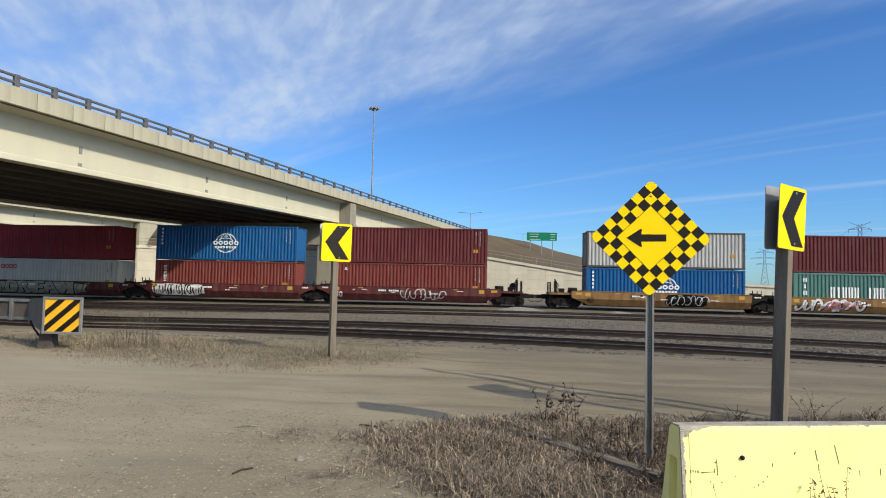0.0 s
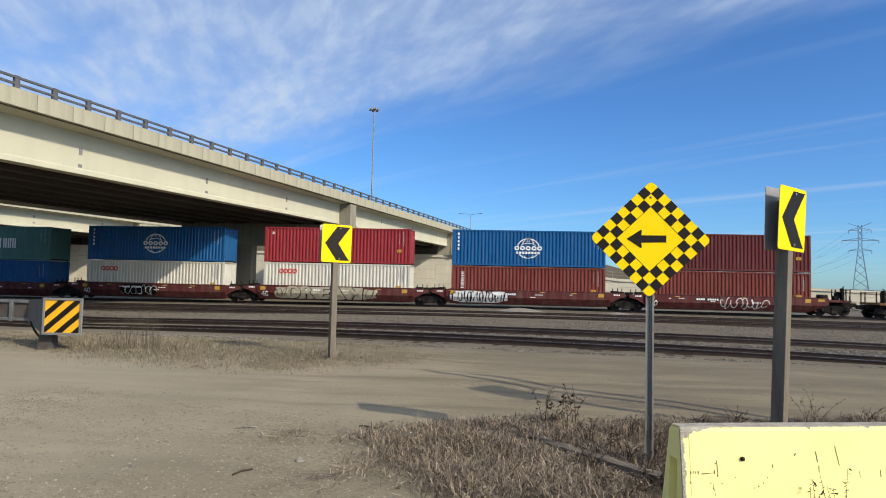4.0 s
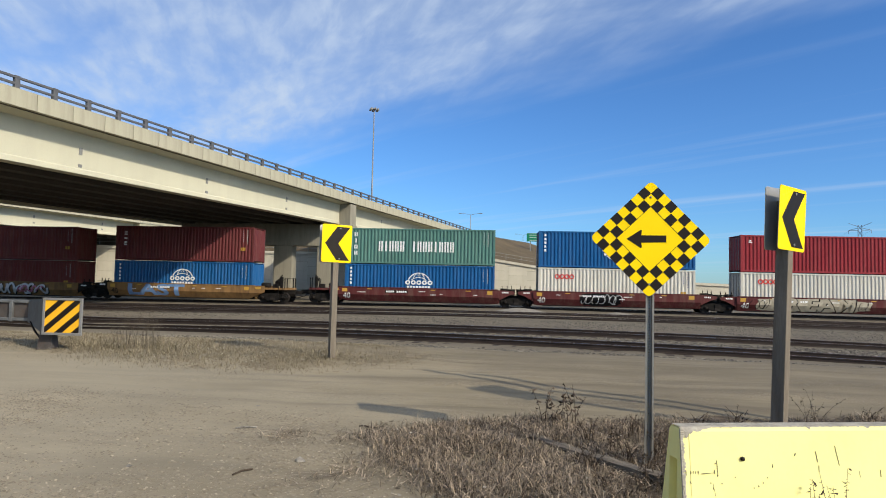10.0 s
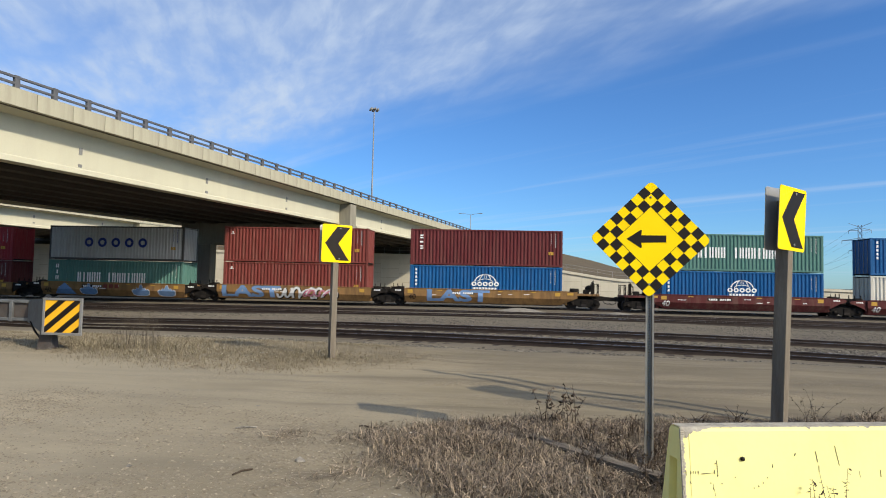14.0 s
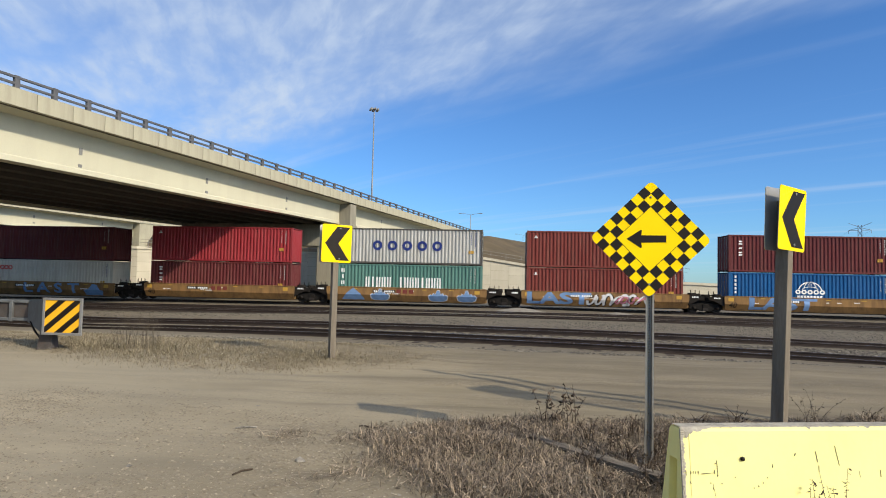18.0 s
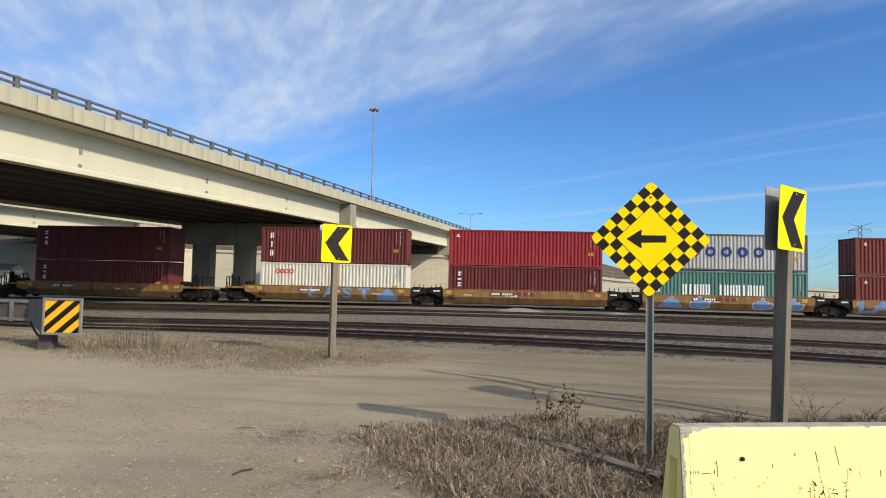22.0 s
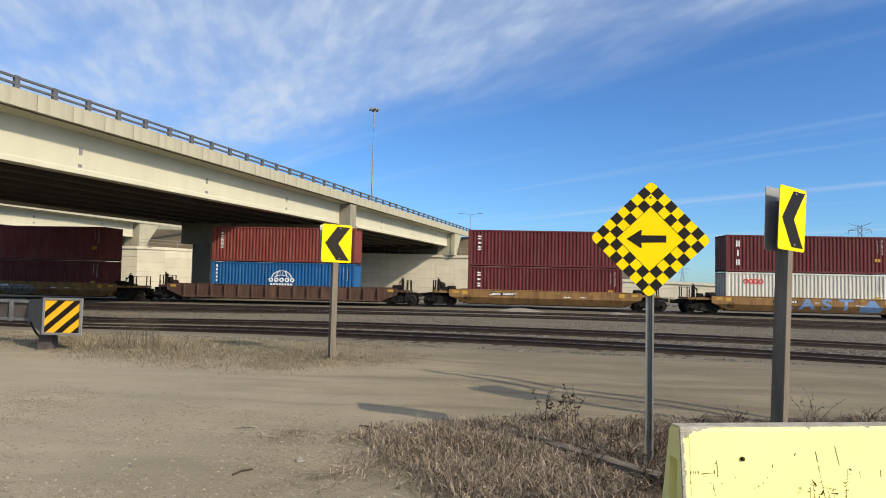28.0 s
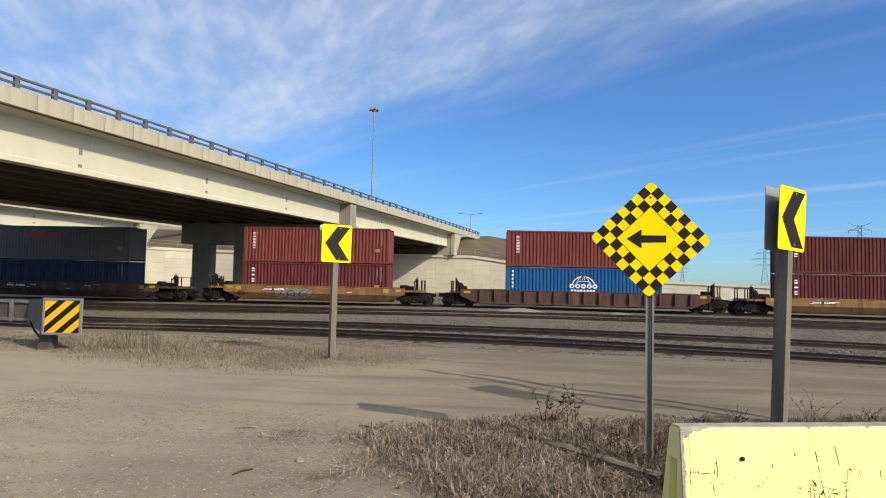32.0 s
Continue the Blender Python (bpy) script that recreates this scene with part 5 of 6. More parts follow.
# the sides of a well fold inwards below this height, by this much for each metre
FOLD, FOLD_LEAN = 0.77, 0.65


def fold_marks(car):
    """Bends painted marks over the fold of the side."""
    for o in car.children:
        if o.name.split(".")[0] not in ("number_stencil", "spray_patch", "spray_letter", "spray_lettering", "spray_scrawl") or "folded" in o.data:
            continue
        m = o.matrix_basis.copy()
        bm = bmesh.new()
        bm.from_mesh(o.data)
        bm.transform(m)
        bmesh.ops.bisect_plane(bm, geom=bm.verts[:] + bm.edges[:] + bm.faces[:], plane_co=(0, 0, FOLD), plane_no=(0, 0, 1), dist=1e-5)
        for q in bm.verts:
            q.co.y += FOLD_LEAN * max(0.0, FOLD - q.co.z)
        bm.transform(m.inverted())
        bm.to_mesh(o.data)
        bm.free()
        o.data["folded"] = True


CAR_LABEL = {"car_red": "oxide red articulated well car with dirty sills", "car_yellow": "faded yellow well car with rust stains and spray paint", "car_brown": "rusty dark brown well car with dirty sides"}


def well_car(paint, right, left, ribbed=False, single=False, long=False):
    """right, left: 'joint' (shares a truck with the next unit; the unit carries it at its left end), 'end' (own truck and coupler)."""
    c = thing("well_car", pose(0, 0, 0), CAR_LABEL[paint], "well car", "cars of the container train")
    hw, cx, px = (8.8, 11.55, 9.9) if ribbed else (8.9, 12.5, 10.6) if long else (6.65, 9.95, 8.35) if single else (6.36, 10.0, 7.81)
    folds = not ribbed

    def sill(side):
        rx, rz = (hw + 0.9, 0.85) if right == "end" else (hw + 0.12, 0.95)
        lx, lz = (hw + 0.9, 0.85) if left == "end" else (hw + 0.12, 0.95)
        rb, lb = hw - (0.5 if right == "end" else 0.0), hw - (0.5 if left == "end" else 0.0)
        xr, xl = rb + (rx - rb) * (FOLD - 0.27) / (rz - 0.27), lb + (lx - lb) * (FOLD - 0.27) / (lz - 0.27)
        outline = [(-lb, 0.27), (rb, 0.27), (xr, FOLD), (rx, rz), (rx, 1.36), (-lx, 1.36), (-lx, lz), (-xl, FOLD)]
        lean = FOLD_LEAN if folds else 0.0
        v = [(x, side * (0.09 - d - lean * max(0.0, FOLD - z)), z) for d in (0.0, 0.06) for x, z in outline]
        f = [(0, 1, 2, 7), (7, 2, 3, 4, 5, 6), (8, 15, 10, 9), (15, 14, 13, 12, 11, 10)] + [(i, (i + 1) % 8, 8 + (i + 1) % 8, 8 + i) for i in range(8)]
        me = mesh_from("side_sill", v, f, paint)
        bm = bmesh.new()
        bm.from_mesh(me)
        bmesh.ops.recalc_face_normals(bm, faces=bm.faces[:])
        bm.to_mesh(me)
        bm.free()
        return me
    for s in (-1, 1):
        part("side_sill", cached(("sill", paint, right, left, single, long, ribbed, s), lambda: sill(s)), c, "", pose(0, s * 1.40, 0))
        part("top_flange", cached(("flange", paint, single, long, ribbed), lambda: box("top_flange", -hw, hw, -0.14, 0.14, 1.34, 1.40, paint, 0.01)), c, "", pose(0, s * 1.38, 0))
        part("bottom_flange", cached(("bflange", single, long, ribbed), lambda: box("bottom_flange", -hw + 0.6, hw - 0.6, -0.14, 0.14, 0.21, 0.268, "black_steel", 0.01)), c, "", pose(0, s * (1.16 if folds else 1.38), 0))
    part("well_floor", cached(("floor", single, long, ribbed), lambda: box("well_floor", -hw + 0.2, hw - 0.2, -1.14, 1.14, 0.24, 0.34, "black_steel")), c)
    rnd = random.Random(paint + right + left)
    for sgn, kind in ((1, right), (-1, left)):
        part("bulkhead", cached(("bulk", paint), lambda: box("bulkhead", -0.08, 0.08, -1.19, 1.19, 0.3, 1.36, paint, 0.02)), c, "", pose(sgn * (hw + 0.05), 0, 0))
        if kind == "joint":
            part("end_platform", cached(("plat_j", paint), lambda: box("end_platform", 0, 1.25, -1.25, 1.25, 0.92, 1.20, "black_steel", 0.03)), c, "black end platform", pose(hw + 0.1, 0, 0) if sgn > 0 else pose(-hw - 1.35, 0, 0))
            part("side_plate", cached(("plate_j", paint), lambda: prism("side_plate", [(0, 0.55), (0.75, 0.95), (1.15, 1.05), (1.25, 1.20), (1.1, 1.30), (0, 1.36)], -0.03, 0.03, "y", "car_red" if paint == "car_red" else "black_steel")), c, "", pose(sgn * (hw + 0.1), -1.34, 0, 0, 0, 0 if sgn > 0 else 180))
            tagged(part("stencil", cached("stencil_j", lambda: blocks([(-0.26 + 0.13 * k, -0.17 + 0.13 * k, 1.13, 1.24) for k in range(4)], "white_mark", 0)), c, "", pose(sgn * (hw + 0.62), -1.375, 0)), kind="stuff")
            for k in (0.35, 0.75, 1.1):
                part("stake", cached("stake_s", lambda: box("stake", -0.025, 0.025, -0.025, 0.025, 1.15, 1.72, "black_steel")), c, "", pose(sgn * (hw + k), -1.1 + 0.3 * k, 0))
            part("knuckle_cover", cached("kcover", lambda: disc("knuckle_cover", 0.34, 0.3, "black_steel", "z", 14)), c, "", pose(sgn * 7.45, 0, 1.15))
            part("reservoir", cached("resv", lambda: tube("reservoir", [(-0.3, 0, 1.36), (0.3, 0, 1.36)], 0.15, "black_steel", 10)), c, "", pose(sgn * (hw + 0.5), -0.85, 0))
            part("hose", cached("hose", lambda: tube("hose", [(-0.5, 0, 1.2), (-0.25, 0, 1.38), (0, 0, 1.42), (0.25, 0, 1.38), (0.5, 0, 1.2)], 0.05, "black_steel", 6)), c, "", pose(sgn * (hw + 0.75), -0.6, 0))
        else:
            part("end_platform", cached(("plat_e", paint, single, long, ribbed), lambda: box("end_platform", 0, cx - 1.0 - hw, -1.35, 1.35, 1.05, 1.22, paint, 0.02)), c, "", pose(hw, 0, 0) if sgn > 0 else pose(-cx + 1.0, 0, 0))
            part("draft_sill", cached(("draft", single, long, ribbed), lambda: box("draft_sill", 0, cx - 0.5 - hw, -0.3, 0.3, 0.68, 1.05, "black_steel", 0.03)), c, "", pose(hw, 0, 0) if sgn > 0 else pose(-cx + 0.5, 0, 0))
            part("coupler", cached("coupler", lambda: box("coupler", -0.55, 0.0, -0.17, 0.17, 0.70, 1.0, "black_steel", 0.05)), c, "", pose(sgn * cx + (0.0 if sgn > 0 else 0.55), 0, 0))
            e = cx - 1.05
            for y in (-1.3, -0.75, 0.75, 1.3):
                part("end_stake", cached("stake_e", lambda: box("end_stake", -0.035, 0.035, -0.03, 0.03, 0.6, 2.05, "black_steel")), c, "", pose(sgn * (e - 0.05), y, 0))
            for y in (-1.32, -0.3):
                part("end_stake", cached("stake_m", lambda: box("end_stake", -0.03, 0.03, -0.03, 0.03, 1.2, 1.95, "black_steel")), c, "", pose(sgn * (e - 0.62), y, 0))
            part("handrail", cached("hrail", lambda: tube("handrail", [(0, -1.3, 2.0), (0, 1.3, 2.0)], 0.022, "black_steel", 6)), c, "", pose(sgn * (e - 0.05), 0, 0))
            part("step", cached("step", lambda: box("step", -0.2, 0.2, -0.12, 0.12, 0.42, 0.46, "black_steel")), c, "", pose(sgn * (e - 0.1), -1.32, 0))
            if (sgn > 0) != single:
                part("brake_wheel", cached("bwheel", lambda: disc("brake_wheel", 0.28, 0.05, "black_steel", "y", 16)), c, "", pose(sgn * (e - 0.75), -0.9, 1.62))
            part("brake_stand", cached("bstand", lambda: box("brake_stand", -0.10, 0.10, -0.16, 0.16, 1.2, 2.15, "black_steel", 0.03)), c, "", pose(sgn * (e - 0.45), -0.95, 0))
            part("brake_lever", cached("blever", lambda: tube("brake_lever", [(-0.25, 0, 1.75), (0, 0, 2.2), (0.10, 0, 2.28)], 0.04, "black_steel", 6)), c, "", pose(sgn * (e - 0.45), -1.05, 0, 0, 0, 0 if sgn > 0 else 180))
            part("valve_box", cached("vbox", lambda: box("valve_box", -0.22, 0.22, -0.2, 0.2, 1.2, 1.55, "black_steel", 0.05)), c, "", pose(sgn * (e - 0.95), -0.95, 0))
            part("end_ladder", cached("ladder", lambda: tube("end_ladder", [(-0.18, 0, 0.5), (-0.18, 0, 1.55), (0.18, 0, 1.55), (0.18, 0, 0.5)], 0.02, "black_steel", 6)), c, "", pose(sgn * (e - 0.35), -1.40, 0))
            part("brake_cylinder", cached("bcyl", lambda: tube("brake_cylinder", [(-0.35, 0, 1.42), (0.35, 0, 1.42)], 0.22, "black_steel", 10)), c, "", pose(sgn * (hw + 0.75), -0.75, 0))
            part("air_hose", cached("ahose", lambda: tube("air_hose", [(-0.1, 0, 0.85), (0.0, 0, 0.55), (0.25, 0, 0.42), (0.5, 0, 0.5)], 0.03, "black_steel", 6)), c, "", pose(sgn * (cx - 0.5), -0.45, 0, 0, 0, 0 if sgn > 0 else 180))
            part("yellow_patch", cached("ypatch", lambda: blocks([(-0.24, 0.24, 1.08, 1.26)], "amber_mark", -1.50)), c, "", pose(sgn * (hw + 0.35), 0, 0))
    truck(c, -px)
    if right == "end":
        truck(c, px)
    if left == "joint":
        part("span_bolster", cached("span", lambda: prism("span_bolster", [(-0.62, 0.58), (0.62, 0.58), (1.15, 0.93), (-1.15, 0.93)], -0.92, 0.92, "y", "black_steel")), c, "black steel cross-member over the shared truck", pose(-px, 0, 0))
    if ribbed:
        for k in range(15):
            part("rib", cached("rib", lambda: box("rib", -0.045, 0.045, -1.66, -1.49, 0.30, 1.36, "car_brown", 0.01)), c, "", pose(-hw + 0.65 + k * (2 * hw - 1.3) / 14, 0, 0))
        part("lower_chord", box("lower_chord", -hw + 0.5, hw - 0.5, -1.66, -1.49, 0.27, 0.40, "car_brown", 0.01), c)
    else:
        part("number_stencil", cached(("forty", paint), lambda: lettering("40", 0.62, "sign_black" if paint == "car_yellow" else "white_mark", 0.1)), c, "", pose(-hw + 0.50, -1.496, 0.66))
        for x in (-hw + 0.15, hw - 0.85):
            part("label_patch", cached("lpatch", lambda: blocks([(0.0, 0.42, 0.98, 1.26)], "amber_mark", -1.494)), c, "", pose(x, 0, 0))
        codes = [(-2.6 + 0.17 * k, -2.48 + 0.17 * k, 0.99, 1.13) for k in range(10) if k != 4]
        part("code_plate", cached("cplate", lambda: blocks([(-2.7, -0.85, 0.95, 1.17)], "sign_black", -1.4925)), c, "", pose(0 if not single else -1.5, 0, 0))
        tagged(part("code_lettering", cached("ccodes", lambda: blocks(codes, "white_mark", -1.496)), c, "", pose(0 if not single else -1.5, 0, 0)), kind="stuff")
        for x, wd in ((-4.1, 0.4), (1.0, 0.35), (3.6, 0.4)):
            part("reflector", cached(("refl", wd), lambda: blocks([(0, wd, 1.21, 1.265)], "amber_mark", -1.494)), c, "", pose(x + rnd.uniform(-0.3, 0.3), 0, 0))
        for k in range(5):
            x = rnd.uniform(-5, 5)
            tagged(part("stencil", cached(("st", k), lambda: blocks([(0.11 * j, 0.11 * j + 0.08, 0, 0.06) for j in range(2 + k)], "white_mark", -1.494)), c, "", pose(x, 0, rnd.uniform(0.82, 1.1))), kind="stuff")
    return c


def spray_blob(w, h, mat, seed):
    """An uneven patch of spray paint."""
    n, v = 44, [(0, 0, 0)]
    for k in range(n):
        a = 6.28319 * k / n
        r = 0.93 + 0.16 * noise.noise((math.cos(a) * 2.3, math.sin(a) * 2.3, seed))
        ca, sa = math.cos(a), math.sin(a)
        v.append((w / 2 * r * math.copysign(abs(ca) ** 0.5, ca), 0, h / 2 * min(1.0, r) * math.copysign(abs(sa) ** 0.5, sa)))
    return mesh_from("spray_patch", v, [(0, 1 + k, 1 + (k + 1) % n) for k in range(n)], mat)


def scrawl(w, h, n, mat, seed, width=0.05):
    """A run of looping spray lines."""
    rnd = random.Random(seed)
    v, f = [], []
    for i in range(n):
        cx = -w / 2 + w * (i + 0.5) / n
        a0, turn, rx, rz = rnd.uniform(0, 6.28), rnd.choice((-1, 1)) * rnd.uniform(3.0, 5.6), w / n * rnd.uniform(0.45, 0.8), h * rnd.uniform(0.28, 0.46)
        k = len(v)
        for j in range(15):
            a = a0 + turn * j / 14
            x, z = cx + rx * math.cos(a), rz * math.sin(a * 1.15)
            nx_, nz_ = math.cos(a), math.sin(a)
            v += [(x - width / 2 * nx_, 0, z - width / 2 * nz_), (x + width / 2 * nx_, 0, z + width / 2 * nz_)]
        for j in range(14):
            f.append((k + 2 * j, k + 2 * j + 1, k + 2 * j + 3, k + 2 * j + 2))
    return mesh_from("spray_scrawl", v, f, mat)


def spray_lines(mesh, parent, label="", m=None):
    """Many thin strokes of paint, too fine to pick apart."""
    return tagged(part("spray_scrawl", mesh, parent, label, m), kind="stuff")


def spray(c, kind, x, z=0.80):
    y = -1.4975
    if kind == "last":
        part("spray_lettering", cached("last_o", lambda: lettering("LAST", 1.30, "spray_blue", 0.0, 0.05)), c, "pale blue spray-paint letters", pose(x, y, z) @ Matrix.Diagonal((1.75, 1, 0.95, 1)))
    elif kind == "dream":
        part("spray_patch", cached("dream_b", lambda: spray_blob(9.2, 1.07, "spray_cream", 3)), c, "cream spray-paint ground", pose(x, y + 0.001, z))
        for k, (ch, dx, wd, lean) in enumerate((("D", -2.55, 1.15, 0.1), ("R", -1.35, 1.2, -0.08), ("E", -0.05, 1.3, 0.12), ("A", 1.15, 1.3, -0.05), ("M", 2.55, 1.25, 0.08))):
            up = pose(x + dx, y, z - 0.02 + 0.03 * (k % 2)) @ Matrix.Diagonal((wd, 1, 1.0, 1))
            part("spray_letter", cached("dream_o" + ch, lambda: lettering(ch, 1.36, "spray_dark", lean, 0.055)), c, "black spray-paint shadow", up @ pose(0.05, -0.001, -0.03))
            part("spray_letter", cached("dream_i" + ch, lambda: lettering(ch, 1.36, "spray_cream", lean, 0.035)), c, "cream spray-paint letter", up @ pose(0, -0.0025, 0))
        spray_lines(cached("dream_l", lambda: scrawl(1.8, 0.9, 5, "spray_dark", 8, 0.05)), c, "", pose(x - 3.7, y - 0.001, z))
        spray_lines(cached("dream_r", lambda: scrawl(0.9, 0.8, 3, "spray_dark", 18, 0.04)), c, "", pose(x + 3.9, y - 0.001, z))
    elif kind == "white_letters":
        spray_lines(cached("wl_d", lambda: scrawl(5.0, 0.95, 8, "spray_dark", 9, 0.26)), c, "dark spray-paint outline", pose(x + 0.06, y, z - 0.04))
        spray_lines(cached("wl_w", lambda: scrawl(5.0, 0.95, 8, "spray_white", 9, 0.20)), c, "white spray-paint letters", pose(x, y - 0.0015, z))
        spray_lines(cached("wl_p", lambda: scrawl(2.2, 0.7, 5, "spray_pink", 5, 0.12)), c, "", pose(x + 0.8, y - 0.003, z))
    elif kind == "dark":
        part("spray_patch", cached("dk_b", lambda: spray_blob(3.4, 1.04, "spray_dark", 4)), c, "black spray paint", pose(x, y + 0.001, z))
        spray_lines(cached("dk_l", lambda: scrawl(3.1, 0.95, 7, "spray_white", 12, 0.04)), c, "thin white spray outlines", pose(x, y - 0.001, z))
    elif kind == "grey_tag":
        part("spray_patch", cached("gy_b", lambda: spray_blob(3.6, 0.85, "spray_grey", 24)), c, "worn grey spray paint", pose(x, y + 0.001, z - 0.05))
        spray_lines(cached("gy_l", lambda: scrawl(3.2, 0.8, 6, "car_brown", 52, 0.06)), c, "", pose(x, y - 0.001, z - 0.05))
    elif kind == "tag":
        spray_lines(cached("tag_l", lambda: scrawl(3.6, 0.95, 9, "spray_white", 31, 0.06)), c, "white spray-paint scrawl", pose(x, y, z))
    elif kind == "green_tag":
        part("spray_patch", cached("gt_b", lambda: spray_blob(4.9, 1.0, "spray_white", 14)), c, "white spray paint", pose(x, y + 0.001, z))
        spray_lines(cached("gt_l", lambda: scrawl(4.6, 0.95, 19, "spray_dark", 43, 0.09)), c, "", pose(x, y - 0.001, z))
    elif kind == "blue_fans":
        def crown(grow):
            pts = [(-0.95, -0.38), (-0.6, -0.52), (0.6, -0.52), (0.95, -0.38), (1.05, -0.05), (0.8, 0.12), (0.62, 0.02), (0.5, 0.26), (0.28, 0.14), (0.12, 0.52), (-0.12, 0.52), (-0.28, 0.14), (-0.5, 0.26), (-0.62, 0.02), (-0.8, 0.12), (-1.05, -0.05)]
            v = [(0, 0, -0.2)] + [(p * grow, 0, -0.2 + (q + 0.2) * grow) for p, q in pts]
            n = len(pts)
            return mesh_from("spray_patch", v, [(0, 1 + k, 1 + (k + 1) % n) for k in range(n)], "spray_blue" if grow < 1 else "spray_white")
        tri = mesh_from("spray_patch", [(-0.95, 0, -0.45), (0.95, 0, -0.45), (0.6, 0, 0.05), (0.0, 0, 0.5), (-0.5, 0, 0.1)], [(0, 1, 2, 3, 4)], "spray_blue")
        part("spray_patch", tri, c, "pale blue spray-paint patch", pose(x - 4.3, y, z))
        for dx in (-2.1, 2.6, 4.9):
            part("spray_patch", cached("crown_o", lambda: crown(1.0)), c, "white spray-paint outline", pose(x + dx, y, z) @ Matrix.Diagonal((0.78, 1, 0.9, 1)))
            part("spray_patch", cached("crown_i", lambda: crown(0.93)), c, "pale blue spray-paint patch", pose(x + dx, y - 0.0015, z) @ Matrix.Diagonal((0.78, 1, 0.9, 1)))
        mark_pieces(c, [(x - 0.75 + 0.5 * k, x - 0.40 + 0.5 * k, 0.92, 1.24) for k in range(3)], "rust_red", y)
    elif kind == "red_bars":
        mark_pieces(c, [(x + 0.5 * k, x + 0.35 + 0.5 * k, 0.90, 1.22) for k in range(3)], "rust_red", y)
    elif kind == "blue_patch":
        for k, ch in enumerate("LAST"):
            part("spray_letter", cached("bp_" + ch, lambda: lettering(ch, 1.15, "spray_blue", 0.0, 0.03)), c, "pale blue spray-paint letter", pose(x - 1.75 + 1.42 * k, y, z + 0.05) @ Matrix.Diagonal((1.5, 1, 1, 1)))
        tri = mesh_from("spray_patch", [(-0.75, 0, -0.45), (0.75, 0, -0.45), (0.9, 0, -0.1), (0.55, 0, 0.05), (0.3, 0, 0.42), (-0.1, 0, 0.5), (-0.4, 0, 0.1), (-0.85, 0, -0.05)], [(0, 1, 2, 3, 4, 5, 6, 7)], "spray_blue")
        part("spray_patch", tri, c, "pale blue spray-paint patch", pose(x + 4.35, y, z))


# the train, from its front backwards: near edge of the stack at 0 s, upper and lower box, paint, ends, spray paint
TRAIN = [
    (23.35, "maroon", "china", "car_yellow", "joint", "joint", (("white_letters", -3.5),)),
    (7.57, "plain_white", "cosco", "car_yellow", "joint", "end", (("dark", 1.6),)),
    (-12.48, "maroon", "rust", "car_red", "end", "joint", (("tag", 1.0),)),
    (-28.09, "cosco", "triton", "car_red", "joint", "joint", (("green_tag", -3.9),)),
    (-43.62, "red", "oocl", "car_red", "joint", "joint", (("dream", -0.9),)),
    (-59.22, "cosco", "oocl", "car_red", "joint", "joint", (("dark", -1.2),)),
    (-74.85, "china", "cosco", "car_red", "joint", "end", ()),
    (-94.76, "tex", "cosco", "car_yellow", "end", "joint", (("last", -2.2),)),
    (-110.39, "rust", "rust", "car_yellow", "joint", "joint", (("last", -3.6), ("white_letters", 1.2))),
    (-126.09, "cosco_grey", "china", "car_yellow", "joint", "joint", (("blue_fans", 0.0),)),
    (-141.72, "red", "tex", "car_yellow", "joint", "joint", (("red_bars", -0.6),)),
    (-157.28, "qes", "oocl", "car_yellow", "joint", "end", (("blue_patch", 0.2),)),
    (-177.39, "tex", "tex", "car_yellow", "end", "end", ()),
    (-198.78, "triton", "cosco", "car_brown", "end", "end", ()),
    (-220.48, "triton", "tex", "car_yellow", "end", "end", (("grey_tag", -1.6),)),
    (-244.2, "plain_grey", "navy", "car_brown", "end", "end", ()),
]
LOOKS["plain_white"] = ("grey", "pale grey")
# how far the train has rolled by each time
RUN = [(0, 0.0), (2, 12.41), (4, 24.96), (6, 37.55), (8, 50.25), (10, 63.01), (12, 75.6), (14, 88.26), (15.5, 97.65), (17, 107.0), (19, 119.5), (21, 132.04), (23, 144.63),
       (25, 157.08), (26.5, 166.35), (28, 175.57), (30, 187.65), (32, 200.03)]
MOVERS = []
for x_left, up, low, paint, right, left, sprays in TRAIN:
    single = right == "end" and left == "end"
    length = 13.72 if up == "plain_grey" else 12.19
    long = paint == "car_brown" or up == "plain_grey"
    xc = x_left + length / 2
    car = well_car(paint, right, left, up == "triton" and paint == "car_brown", single, long)
    for kind, dx in sprays:
        spray(car, kind, dx)
    fold_marks(car)
    MOVERS.append((car, xc, 0.0))
    MOVERS.append((container(low, length), xc, 0.36))
    MOVERS.append((container(up, length), xc, 0.36 + 2.896 + 0.03))


